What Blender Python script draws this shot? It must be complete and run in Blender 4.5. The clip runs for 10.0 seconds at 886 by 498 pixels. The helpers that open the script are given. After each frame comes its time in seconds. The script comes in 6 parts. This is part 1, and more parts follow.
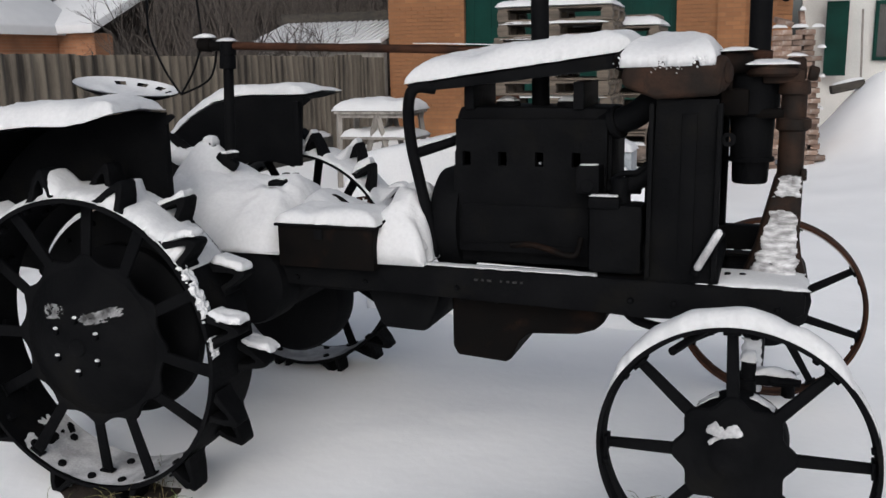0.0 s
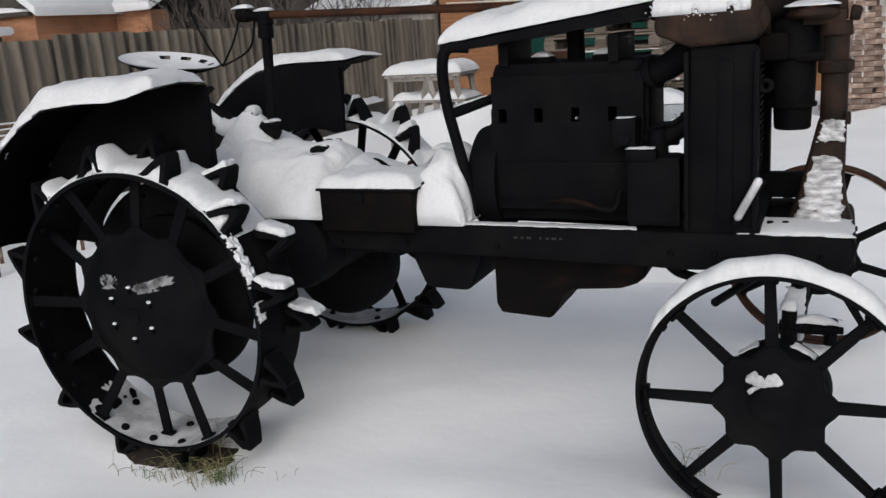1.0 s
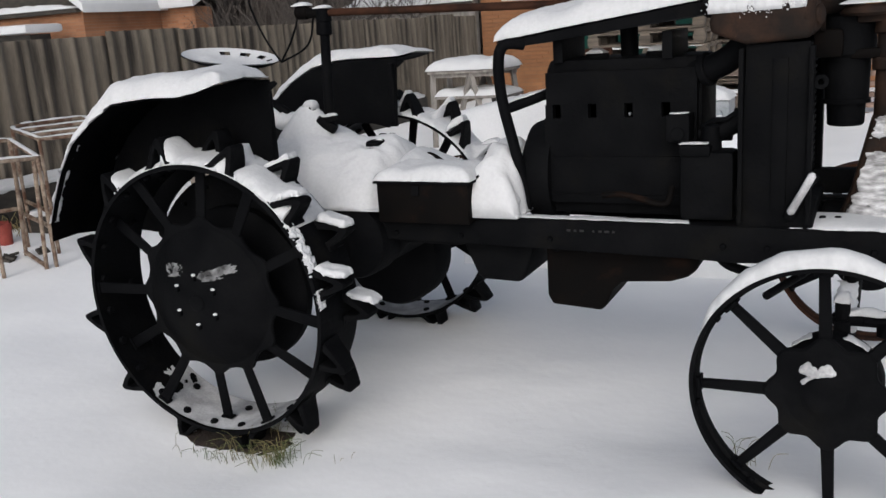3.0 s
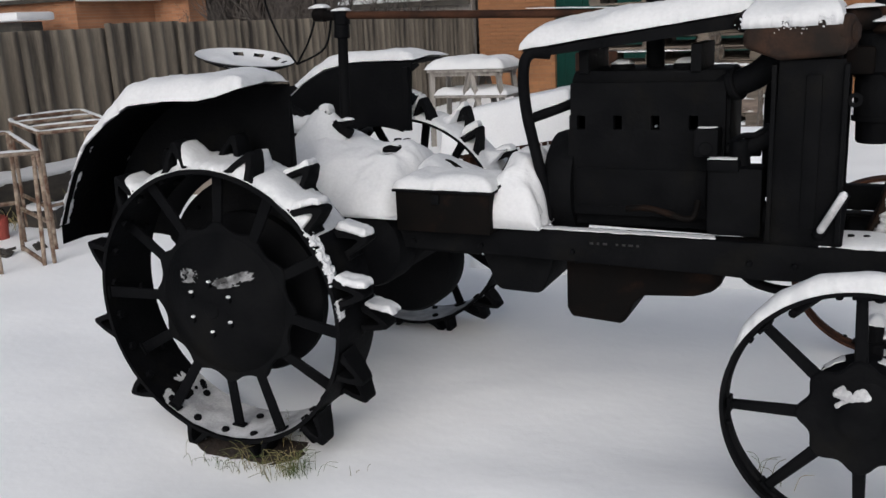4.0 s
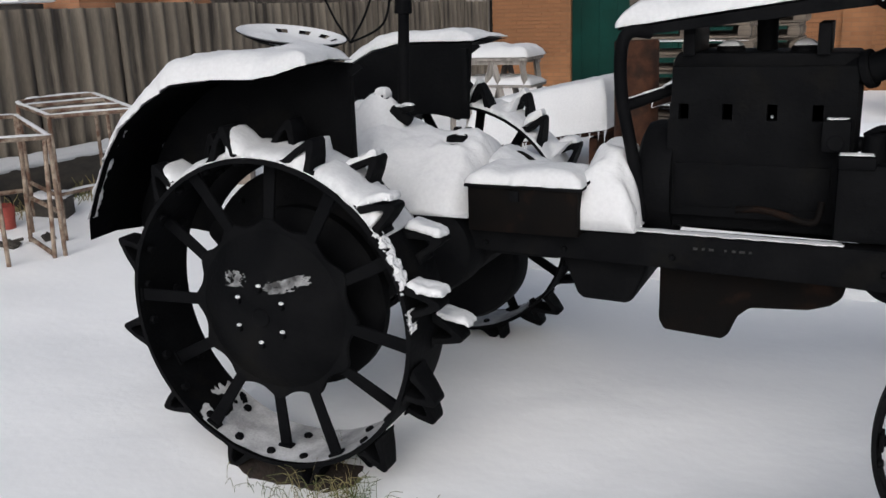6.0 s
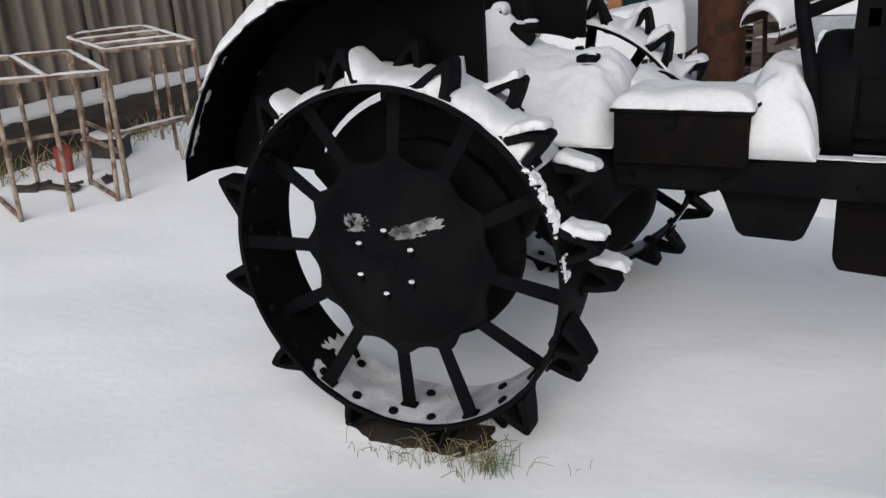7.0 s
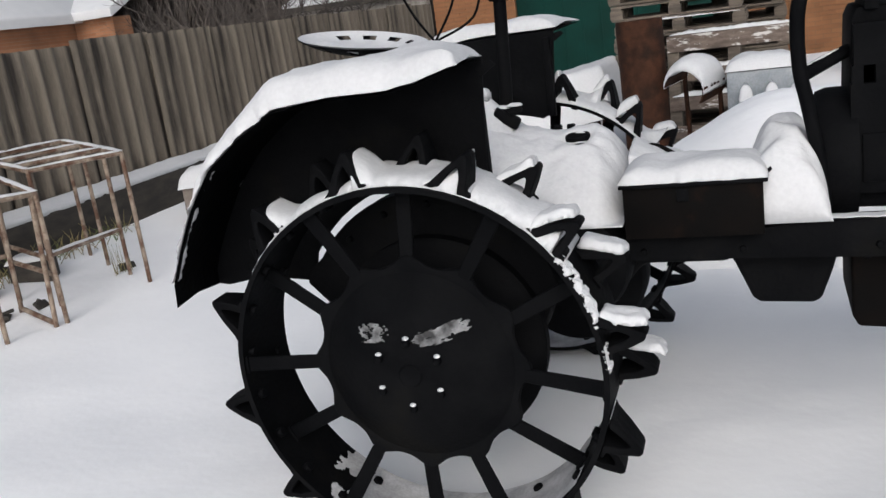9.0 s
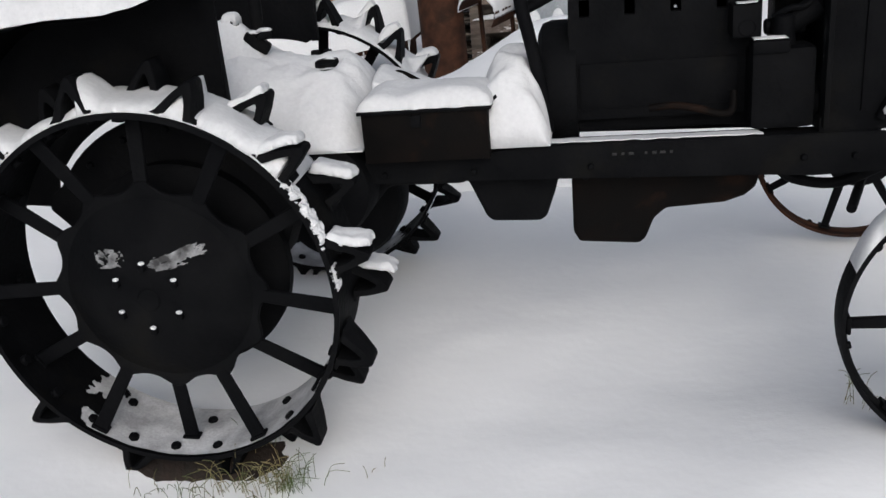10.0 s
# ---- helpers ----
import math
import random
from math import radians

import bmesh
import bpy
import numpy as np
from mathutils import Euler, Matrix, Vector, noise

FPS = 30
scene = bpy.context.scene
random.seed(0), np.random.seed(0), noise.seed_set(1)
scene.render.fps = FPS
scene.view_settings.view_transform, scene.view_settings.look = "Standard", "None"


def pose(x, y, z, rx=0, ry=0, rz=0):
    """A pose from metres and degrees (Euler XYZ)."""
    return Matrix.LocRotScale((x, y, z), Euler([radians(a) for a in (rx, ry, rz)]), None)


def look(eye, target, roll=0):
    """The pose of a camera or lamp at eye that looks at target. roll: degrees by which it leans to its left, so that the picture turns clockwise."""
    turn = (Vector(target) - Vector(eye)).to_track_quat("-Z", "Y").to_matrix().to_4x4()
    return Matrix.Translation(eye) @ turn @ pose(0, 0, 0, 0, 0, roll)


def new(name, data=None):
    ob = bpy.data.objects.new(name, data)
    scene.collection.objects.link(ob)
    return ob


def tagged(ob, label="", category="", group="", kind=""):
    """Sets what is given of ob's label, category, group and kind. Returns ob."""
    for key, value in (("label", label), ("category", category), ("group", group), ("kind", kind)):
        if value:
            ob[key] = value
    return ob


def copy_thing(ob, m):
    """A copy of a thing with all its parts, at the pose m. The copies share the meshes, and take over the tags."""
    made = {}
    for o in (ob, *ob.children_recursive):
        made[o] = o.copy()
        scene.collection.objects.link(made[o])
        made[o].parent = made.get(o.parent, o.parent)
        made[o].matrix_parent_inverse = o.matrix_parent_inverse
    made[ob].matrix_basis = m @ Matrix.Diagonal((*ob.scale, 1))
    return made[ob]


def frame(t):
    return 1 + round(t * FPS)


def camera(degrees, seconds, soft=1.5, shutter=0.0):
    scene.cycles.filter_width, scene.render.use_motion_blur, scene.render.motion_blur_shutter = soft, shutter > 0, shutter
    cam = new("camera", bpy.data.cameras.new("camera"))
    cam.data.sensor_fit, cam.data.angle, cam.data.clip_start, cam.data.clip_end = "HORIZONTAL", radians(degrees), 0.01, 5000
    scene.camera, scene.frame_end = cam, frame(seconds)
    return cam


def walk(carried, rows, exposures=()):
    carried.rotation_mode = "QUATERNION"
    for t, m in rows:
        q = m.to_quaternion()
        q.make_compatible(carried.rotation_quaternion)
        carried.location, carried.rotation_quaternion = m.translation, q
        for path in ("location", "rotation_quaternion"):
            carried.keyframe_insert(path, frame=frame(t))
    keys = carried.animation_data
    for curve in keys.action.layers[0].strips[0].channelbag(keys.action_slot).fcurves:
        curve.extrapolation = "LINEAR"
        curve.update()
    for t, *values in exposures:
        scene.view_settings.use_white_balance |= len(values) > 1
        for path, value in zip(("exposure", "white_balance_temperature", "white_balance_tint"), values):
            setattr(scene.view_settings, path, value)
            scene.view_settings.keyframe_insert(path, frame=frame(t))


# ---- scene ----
cam = camera(52.4, 10.0)
PATH = [
    (0, (2.376, -2.528, 1.618), (1.711, -0.687, 1.209), -1.01),
    (0.5, (2.419, -2.528, 1.625), (1.691, -0.725, 1.155), -2.7),
    (1, (2.467, -2.522, 1.611), (1.676, -0.75, 1.126), -3.98),
    (1.5, (2.483, -2.513, 1.625), (1.646, -0.766, 1.128), -5.03),
    (2, (2.422, -2.557, 1.662), (1.584, -0.815, 1.148), -4.27),
    (2.5, (2.441, -2.636, 1.601), (1.578, -0.897, 1.117), -4.35),
    (4, (2.29, -2.633, 1.673), (1.457, -0.885, 1.173), -2.78),
    (4.5, (2.175, -2.539, 1.666), (1.374, -0.763, 1.216), -2.75),
    (5, (2.185, -2.424, 1.664), (1.342, -0.657, 1.256), -2.54),
    (6.5, (1.591, -2.357, 1.58), (0.778, -0.634, 0.972), -1.99),
    (7, (1.366, -2.216, 1.546), (0.498, -0.537, 0.892), -3.59),
    (7.5, (1.06, -2.157, 1.538), (0.162, -0.471, 0.945), -5.5),
    (8, (0.873, -2.15, 1.526), (-0.017, -0.425, 1.044), -6.22),
    (8.5, (0.857, -2.141, 1.576), (0.046, -0.365, 1.142), -7.37),
    (9, (1.007, -2.19, 1.603), (0.318, -0.384, 1.09), -7.86),
    (9.5, (1.149, -2.197, 1.61), (0.597, -0.371, 1.008), -6.9),
    (10, (1.323, -2.224, 1.615), (0.978, -0.391, 0.894), -5.56),
]
walk(cam, [(t, look(eye, target, roll)) for t, eye, target, roll in PATH], [(0.0, 0.04, 6150, 10), (4.0, 0.05, 6150, 10), (5.2, 0.10, 6150, 10), (6.3, 0.12, 6150, 10), (7.2, 0.14, 6150, 10), (8.0, 0.20, 6150, 10), (9.2, 0.20, 6150, 10), (10.0, 0.12, 6150, 10)])

# ---- world and light ----
world = bpy.data.worlds.new("overcast")
scene.world = world
world.use_nodes = True
wn, wl = world.node_tree.nodes, world.node_tree.links
sky = wn.new("ShaderNodeTexSky")
sky.sky_type, sky.sun_disc = "NISHITA", False
sky.sun_elevation, sky.sun_rotation = radians(29), radians(166)
sky.air_density, sky.dust_density, sky.ozone_density = 1.0, 6.0, 1.0
hue = wn.new("ShaderNodeHueSaturation")
hue.inputs["Saturation"].default_value = 0.5
hue.inputs["Value"].default_value = 1.0
wl.new(sky.outputs[0], hue.inputs["Color"])
wl.new(hue.outputs[0], wn["Background"].inputs["Color"])
wn["Background"].inputs["Strength"].default_value = 0.108

sun = new("sun", bpy.data.lights.new("sun", "SUN"))
sun.data.energy, sun.data.angle, sun.data.color = 0.75, radians(75), (1.0, 0.99, 0.985)
sun.matrix_world = look((2.0, -8.0, 4.6), (0, 0, 0))


# ---- materials ----
def material(name):
    m = bpy.data.materials.new(name)
    m.use_nodes = True
    return m, m.node_tree.nodes, m.node_tree.links, m.node_tree.nodes["Principled BSDF"]


def surface(name, a, b, scale=6.0, rough=(0.6, 0.85), metal=0.0, bump=0.25, fine=90.0, dist=0.004, stretch=(1, 1, 1), c=None, patch=(0.55, 0.7), vary=0.0, spec=0.5, grain_mix=0.35):
    """Two-colour noise surface with grain relief; c: a third colour in patches; vary: brightness by object."""
    m, n, l, p = material(name)
    tc = n.new("ShaderNodeTexCoord")
    mp = n.new("ShaderNodeMapping")
    mp.inputs["Scale"].default_value = stretch
    l.new(tc.outputs["Object"], mp.inputs["Vector"])
    n1 = n.new("ShaderNodeTexNoise")
    n1.inputs["Scale"].default_value, n1.inputs["Detail"].default_value = scale, 6
    n2 = n.new("ShaderNodeTexNoise")
    n2.inputs["Scale"].default_value, n2.inputs["Detail"].default_value = fine, 4
    for k in (n1, n2):
        l.new(mp.outputs[0], k.inputs["Vector"])
    ramp = n.new("ShaderNodeValToRGB")
    ramp.color_ramp.elements[0].position, ramp.color_ramp.elements[1].position = 0.35, 0.68
    ramp.color_ramp.elements[0].color, ramp.color_ramp.elements[1].color = (*a, 1), (*b, 1)
    l.new(n1.outputs["Fac"], ramp.inputs[0])
    col = ramp.outputs[0]
    if c:
        n3 = n.new("ShaderNodeTexNoise")
        n3.inputs["Scale"].default_value, n3.inputs["Detail"].default_value = scale * 0.6, 9
        n3.inputs["Roughness"].default_value = 0.65
        l.new(mp.outputs[0], n3.inputs["Vector"])
        r3 = n.new("ShaderNodeValToRGB")
        r3.color_ramp.elements[0].position, r3.color_ramp.elements[1].position = patch
        l.new(n3.outputs["Fac"], r3.inputs[0])
        mix = n.new("ShaderNodeMix")
        mix.data_type = "RGBA"
        l.new(r3.outputs[0], mix.inputs["Factor"])
        l.new(col, mix.inputs["A"])
        mix.inputs["B"].default_value = (*c, 1)
        col = mix.outputs["Result"]
    grain = n.new("ShaderNodeMix")
    grain.data_type, grain.blend_type = "RGBA", "OVERLAY"
    grain.inputs["Factor"].default_value = grain_mix
    l.new(col, grain.inputs["A"])
    l.new(n2.outputs["Fac"], grain.inputs["B"])
    col = grain.outputs["Result"]
    if vary:
        info = n.new("ShaderNodeObjectInfo")
        mr = n.new("ShaderNodeMapRange")
        mr.inputs["To Min"].default_value, mr.inputs["To Max"].default_value = 1 - vary, 1 + vary
        l.new(info.outputs["Random"], mr.inputs["Value"])
        hs = n.new("ShaderNodeHueSaturation")
        l.new(mr.outputs[0], hs.inputs["Value"])
        l.new(col, hs.inputs["Color"])
        col = hs.outputs[0]
    l.new(col, p.inputs["Base Color"])
    rr = n.new("ShaderNodeMapRange")
    rr.inputs["To Min"].default_value, rr.inputs["To Max"].default_value = rough
    l.new(n1.outputs["Fac"], rr.inputs["Value"])
    l.new(rr.outputs[0], p.inputs["Roughness"])
    p.inputs["Metallic"].default_value = metal
    p.inputs["Specular IOR Level"].default_value = spec
    add = n.new("ShaderNodeMath")
    add.operation = "MULTIPLY_ADD"
    add.inputs[1].default_value = 0.5
    l.new(n2.outputs["Fac"], add.inputs[0])
    l.new(n1.outputs["Fac"], add.inputs[2])
    bp = n.new("ShaderNodeBump")
    bp.inputs["Strength"].default_value, bp.inputs["Distance"].default_value = bump, dist
    l.new(add.outputs[0], bp.inputs["Height"])
    l.new(bp.outputs[0], p.inputs["Normal"])
    return m


IRON = surface("black_iron", (0.0028, 0.0030, 0.0036), (0.0054, 0.0056, 0.0062), 7, (0.5, 0.8), 0.0, 0.8, 60, 0.006, c=(0.0085, 0.0080, 0.0068), patch=(0.58, 0.82), spec=0.030)
IRON_RUST = surface("rusted_black_iron", (0.0022, 0.0020, 0.0020), (0.0045, 0.0034, 0.003), 9, (0.6, 0.9), 0.0, 0.6, 140, 0.003, c=(0.026, 0.013, 0.008), patch=(0.56, 0.82), spec=0.06)
RUST = surface("rust_brown", (0.020, 0.0095, 0.0065), (0.055, 0.024, 0.0135), 8, (0.7, 0.95), 0.0, 0.6, 150, 0.003, c=(0.014, 0.009, 0.007), patch=(0.5, 0.7), spec=0.1)
# One snow in two tones: raised snow painted darker, evening out the light.
SNOW_DIMMED = surface("snow", (0.545, 0.552, 0.566), (0.580, 0.586, 0.598), 3.0, (0.7, 0.9), 0.0, 0.55, 70, 0.006, grain_mix=0.14)
# The same snow painted brighter, to offset shade on the ground and bank.
SNOW_LIFTED = surface("snow_lifted", (0.88, 0.885, 0.895), (0.93, 0.932, 0.938), 1.3, (0.6, 0.85), 0.0, 0.20, 18, 0.02, grain_mix=0.08)
PIPE_PAINT = surface("worn_cream_paint", (0.20, 0.15, 0.11), (0.33, 0.27, 0.21), 14, (0.55, 0.8), 0.0, 0.4, 160, 0.002, c=(0.085, 0.040, 0.022), patch=(0.42, 0.58))
SHEET = surface("asbestos_cement", (0.080, 0.066, 0.051), (0.185, 0.158, 0.124), 2.6, (0.85, 0.95), 0.0, 0.3, 60, 0.004, stretch=(3.0, 3.0, 0.28), c=(0.026, 0.021, 0.017), patch=(0.49, 0.68), vary=0.22)
WOOD_DARK = surface("wet_dark_timber", (0.018, 0.016, 0.013), (0.05, 0.042, 0.033), 5, (0.7, 0.9), 0.0, 0.5, 80, 0.004, stretch=(1, 1, 3))
WOOD_PALLET = surface("pallet_wood", (0.060, 0.048, 0.037), (0.145, 0.118, 0.092), 4, (0.7, 0.9), 0.0, 0.4, 70, 0.003, stretch=(1, 6, 6), c=(0.07, 0.052, 0.04), patch=(0.5, 0.7), vary=0.2)
WOOD_WHITE = surface("flaked_white_wood", (0.075, 0.055, 0.044), (0.15, 0.115, 0.092), 5, (0.7, 0.9), 0.0, 0.5, 80, 0.003, stretch=(2, 6, 6), c=(0.50, 0.48, 0.46), patch=(0.57, 0.62), vary=0.15)
WOOD_GREY = surface("grey_wood", (0.17, 0.155, 0.14), (0.29, 0.27, 0.25), 5, (0.7, 0.9), 0.0, 0.4, 80, 0.003, stretch=(4, 4, 1), vary=0.15)
GREEN = surface("green_gate_paint", (0.0015, 0.020, 0.0155), (0.003, 0.031, 0.024), 2, (0.6, 0.8), 0.0, 0.15, 60, 0.002, spec=0.12)
BARK = surface("bark", (0.032, 0.026, 0.022), (0.07, 0.058, 0.05), 12, (0.8, 0.95), 0.0, 0.5, 80, 0.004)
RENDER_WALL = surface("grey_render", (0.42, 0.42, 0.41), (0.52, 0.52, 0.50), 1.2, (0.8, 0.95), 0.0, 0.3, 50, 0.004)
CONCRETE = surface("concrete", (0.15, 0.125, 0.105), (0.25, 0.21, 0.18), 4, (0.8, 0.95), 0.0, 0.4, 70, 0.004)
ZINC = surface("zinc_sheet", (0.20, 0.22, 0.24), (0.30, 0.32, 0.34), 6, (0.4, 0.6), 0.3, 0.2, 80, 0.002)
GRASS = surface("dry_grass", (0.16, 0.13, 0.05), (0.28, 0.22, 0.11), 6, (0.7, 0.9), 0.0, 0.2, 60, 0.002, c=(0.06, 0.09, 0.02), patch=(0.45, 0.6), vary=0.3)
EARTH = surface("wet_earth", (0.009, 0.0055, 0.004), (0.026, 0.015, 0.010), 14, (0.8, 0.95), 0.0, 0.8, 60, 0.01)
BRICK_LOOSE = surface("loose_brick", (0.13, 0.085, 0.066), (0.23, 0.16, 0.125), 9, (0.8, 0.95), 0.0, 0.5, 120, 0.003, c=(0.36, 0.34, 0.32), patch=(0.58, 0.72), vary=0.4)
# Near-black that paints the shade inside openings.
HOLLOW_SHADE = surface("hollow_shade", (0.002, 0.002, 0.002), (0.004, 0.004, 0.004), 4, (0.8, 0.9), spec=0.05)
GLASS = surface("dark_window", (0.012, 0.013, 0.014), (0.02, 0.021, 0.022), 4, (0.1, 0.2))
FROST = surface("thin_snow_crust", (0.02, 0.02, 0.021), (0.26, 0.263, 0.27), 24, (0.7, 0.9), 0.0, 0.5, 120, 0.003)
# Thin broken snow; part of its grey is rim shade put into the colour.
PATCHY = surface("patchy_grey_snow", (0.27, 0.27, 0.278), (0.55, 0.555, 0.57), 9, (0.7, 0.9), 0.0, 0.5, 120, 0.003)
RIPPLE = surface("rippled_crust", (0.20, 0.198, 0.20), (0.60, 0.605, 0.62), 26, (0.7, 0.9), 0.0, 0.5, 120, 0.003, stretch=(0.8, 0.8, 2.6))
TANK_RUST = surface("rusted_tank_paint", (0.008, 0.0055, 0.0042), (0.032, 0.017, 0.011), 11, (0.6, 0.9), 0.0, 0.6, 140, 0.003, c=(0.006, 0.006, 0.006), patch=(0.5, 0.66), spec=0.15)
CAST_MARK = surface("worn_pale_mark", (0.003, 0.003, 0.003), (0.020, 0.020, 0.021), 40, (0.7, 0.9))
RED = surface("faded_red_paint", (0.22, 0.03, 0.02), (0.30, 0.06, 0.045), 8, (0.6, 0.8))


def brickwork(name, a, b, mortar, scale=1.0):
    m, n, l, p = material(name)
    tc = n.new("ShaderNodeTexCoord")
    mp = n.new("ShaderNodeMapping")
    mp.inputs["Rotation"].default_value = (radians(90), 0, 0)
    l.new(tc.outputs["Object"], mp.inputs["Vector"])
    bk = n.new("ShaderNodeTexBrick")
    bk.inputs["Scale"].default_value = 1.0 / scale
    bk.inputs["Brick Width"].default_value, bk.inputs["Row Height"].default_value = 0.26, 0.077
    bk.inputs["Mortar Size"].default_value, bk.inputs["Mortar Smooth"].default_value = 0.006, 0.3
    bk.inputs["Color1"].default_value, bk.inputs["Color2"].default_value, bk.inputs["Mortar"].default_value = (*a, 1), (*b, 1), (*mortar, 1)
    l.new(mp.outputs[0], bk.inputs["Vector"])
    n1 = n.new("ShaderNodeTexNoise")
    n1.inputs["Scale"].default_value, n1.inputs["Detail"].default_value = 1.6, 8
    l.new(tc.outputs["Object"], n1.inputs["Vector"])
    mx = n.new("ShaderNodeMix")
    mx.data_type, mx.blend_type = "RGBA", "OVERLAY"
    mx.inputs["Factor"].default_value = 0.55
    l.new(bk.outputs["Color"], mx.inputs["A"])
    l.new(n1.outputs["Fac"], mx.inputs["B"])
    l.new(mx.outputs["Result"], p.inputs["Base Color"])
    p.inputs["Roughness"].default_value = 0.9
    bp = n.new("ShaderNodeBump")
    bp.inputs["Strength"].default_value, bp.inputs["Distance"].default_value = 0.6, 0.006
    inv = n.new("ShaderNodeMath")
    inv.operation, inv.inputs[0].default_value = "SUBTRACT", 1.0
    l.new(bk.outputs["Fac"], inv.inputs[1])
    l.new(inv.outputs[0], bp.inputs["Height"])
    l.new(bp.outputs[0], p.inputs["Normal"])
    return m


BRICK = brickwork("orange_brickwork", (0.18, 0.078, 0.031), (0.225, 0.102, 0.042), (0.165, 0.088, 0.044))
BRICK_PIECE = surface("orange_brick_face", (0.175, 0.075, 0.030), (0.225, 0.102, 0.042), 3, (0.8, 0.95), 0.0, 0.4, 90, 0.003, c=(0.135, 0.062, 0.030), patch=(0.5, 0.7), vary=0.07)
BRICK_FAR = brickwork("orange_brickwork_far", (0.22, 0.095, 0.045), (0.28, 0.13, 0.066), (0.21, 0.13, 0.085))

# ---- mesh helpers ----


def part(name, bm, mat, parent=None, label="", m=None, smooth=True, sharp=38):
    """Links a bmesh (or a ready mesh) as one object under a thing or part."""
    if isinstance(bm, bmesh.types.BMesh):
        bmesh.ops.recalc_face_normals(bm, faces=bm.faces)
        me = bpy.data.meshes.new(name)
        bm.to_mesh(me)
        bm.free()
        me.materials.append(mat)
        if smooth:
            for f in me.polygons:
                f.use_smooth = True
            if sharp:
                me.set_sharp_from_angle(angle=radians(sharp))
    else:
        me = bm
    ob = new(name, me)
    if parent is not None:
        ob.parent = parent
    if m is not None:
        ob.matrix_basis = m
    if label:
        ob["label"] = label
    return ob


def thing(name, label, category, group="", kind="", m=None):
    ob = new(name)
    ob.empty_display_size = 0.1
    if m is not None:
        ob.matrix_basis = m
    return tagged(ob, label, category, group, kind)


def bevel(bm, w, seg=2, angle=40):
    edges = [e for e in bm.edges if len(e.link_faces) == 2 and e.calc_face_angle(0) > radians(angle)]
    if edges and w > 0:
        bmesh.ops.bevel(bm, geom=edges, offset=w, segments=seg, affect="EDGES", profile=0.6, clamp_overlap=True)


def block(bm, c, s, m=None, w=0.0):
    """A box about c with sizes s; m turns it about c; w rounds its edges."""
    t = bmesh.new()
    bmesh.ops.create_cube(t, size=1.0)
    bmesh.ops.scale(t, vec=s, verts=t.verts)
    if w:
        bevel(t, w)
    mm = Matrix.Translation(c) @ (m if m is not None else Matrix())
    bmesh.ops.transform(t, matrix=mm, verts=t.verts)
    join(bm, t)


def join(bm, t):
    me = bpy.data.meshes.new("tmp")
    t.to_mesh(me)
    t.free()
    bm.from_mesh(me)
    bpy.data.meshes.remove(me)


def rod(bm, a, b, r0, r1=None, seg=12, w=0.0):
    """A round rod from a to b."""
    a, b = Vector(a), Vector(b)
    t = bmesh.new()
    bmesh.ops.create_cone(t, cap_ends=True, segments=seg, radius1=r0, radius2=r0 if r1 is None else r1, depth=(b - a).length)
    if w:
        bevel(t, w, 1)
    q = (b - a).to_track_quat("Z", "Y").to_matrix().to_4x4()
    bmesh.ops.transform(t, matrix=Matrix.Translation((a + b) / 2) @ q, verts=t.verts)
    join(bm, t)


def tube(bm, pts, radii, seg=8):
    """A bent round bar through pts."""
    pts = [Vector(p) for p in pts]
    if not isinstance(radii, (list, tuple)):
        radii = [radii] * len(pts)
    rings, up = [], None
    for i, p in enumerate(pts):
        d = (pts[min(i + 1, len(pts) - 1)] - pts[max(i - 1, 0)]).normalized()
        if up is None:
            up = Vector((0, 0, 1)) if abs(d.z) < 0.9 else Vector((1, 0, 0))
        side = d.cross(up).normalized()
        up = side.cross(d).normalized()
        rings.append([bm.verts.new(p + radii[i] * (math.cos(k * math.tau / seg) * side + math.sin(k * math.tau / seg) * up)) for k in range(seg)])
    for r, s in zip(rings, rings[1:]):
        for k in range(seg):
            bm.faces.new((r[k], r[(k + 1) % seg], s[(k + 1) % seg], s[k]))
    bm.faces.new(rings[0][::-1])
    bm.faces.new(rings[-1])


def smooth_path(pts, n=6):
    """Points along a Catmull-Rom curve."""
    pts = [Vector(p) for p in pts]
    out = []
    for i in range(len(pts) - 1):
        p0, p1, p2, p3 = pts[max(i - 1, 0)], pts[i], pts[i + 1], pts[min(i + 2, len(pts) - 1)]
        for k in range(n):
            t = k / n
            out.append(0.5 * (2 * p1 + (p2 - p0) * t + (2 * p0 - 5 * p1 + 4 * p2 - p3) * t * t + (3 * p1 - p0 - 3 * p2 + p3) * t ** 3))
    return out + [pts[-1]]


def prism(bm, pts, y0, y1, w=0.0, seg=2):
    """A plate with outline pts in x, z, from y0 to y1."""
    t = bmesh.new()
    a = [t.verts.new((x, y0, z)) for x, z in pts]
    b = [t.verts.new((x, y1, z)) for x, z in pts]
    t.faces.new(a)
    t.faces.new(b[::-1])
    for i in range(len(pts)):
        j = (i + 1) % len(pts)
        t.faces.new((a[i], b[i], b[j], a[j]))
    bmesh.ops.recalc_face_normals(t, faces=t.faces)
    if w:
        bevel(t, w, seg, 25)
    join(bm, t)


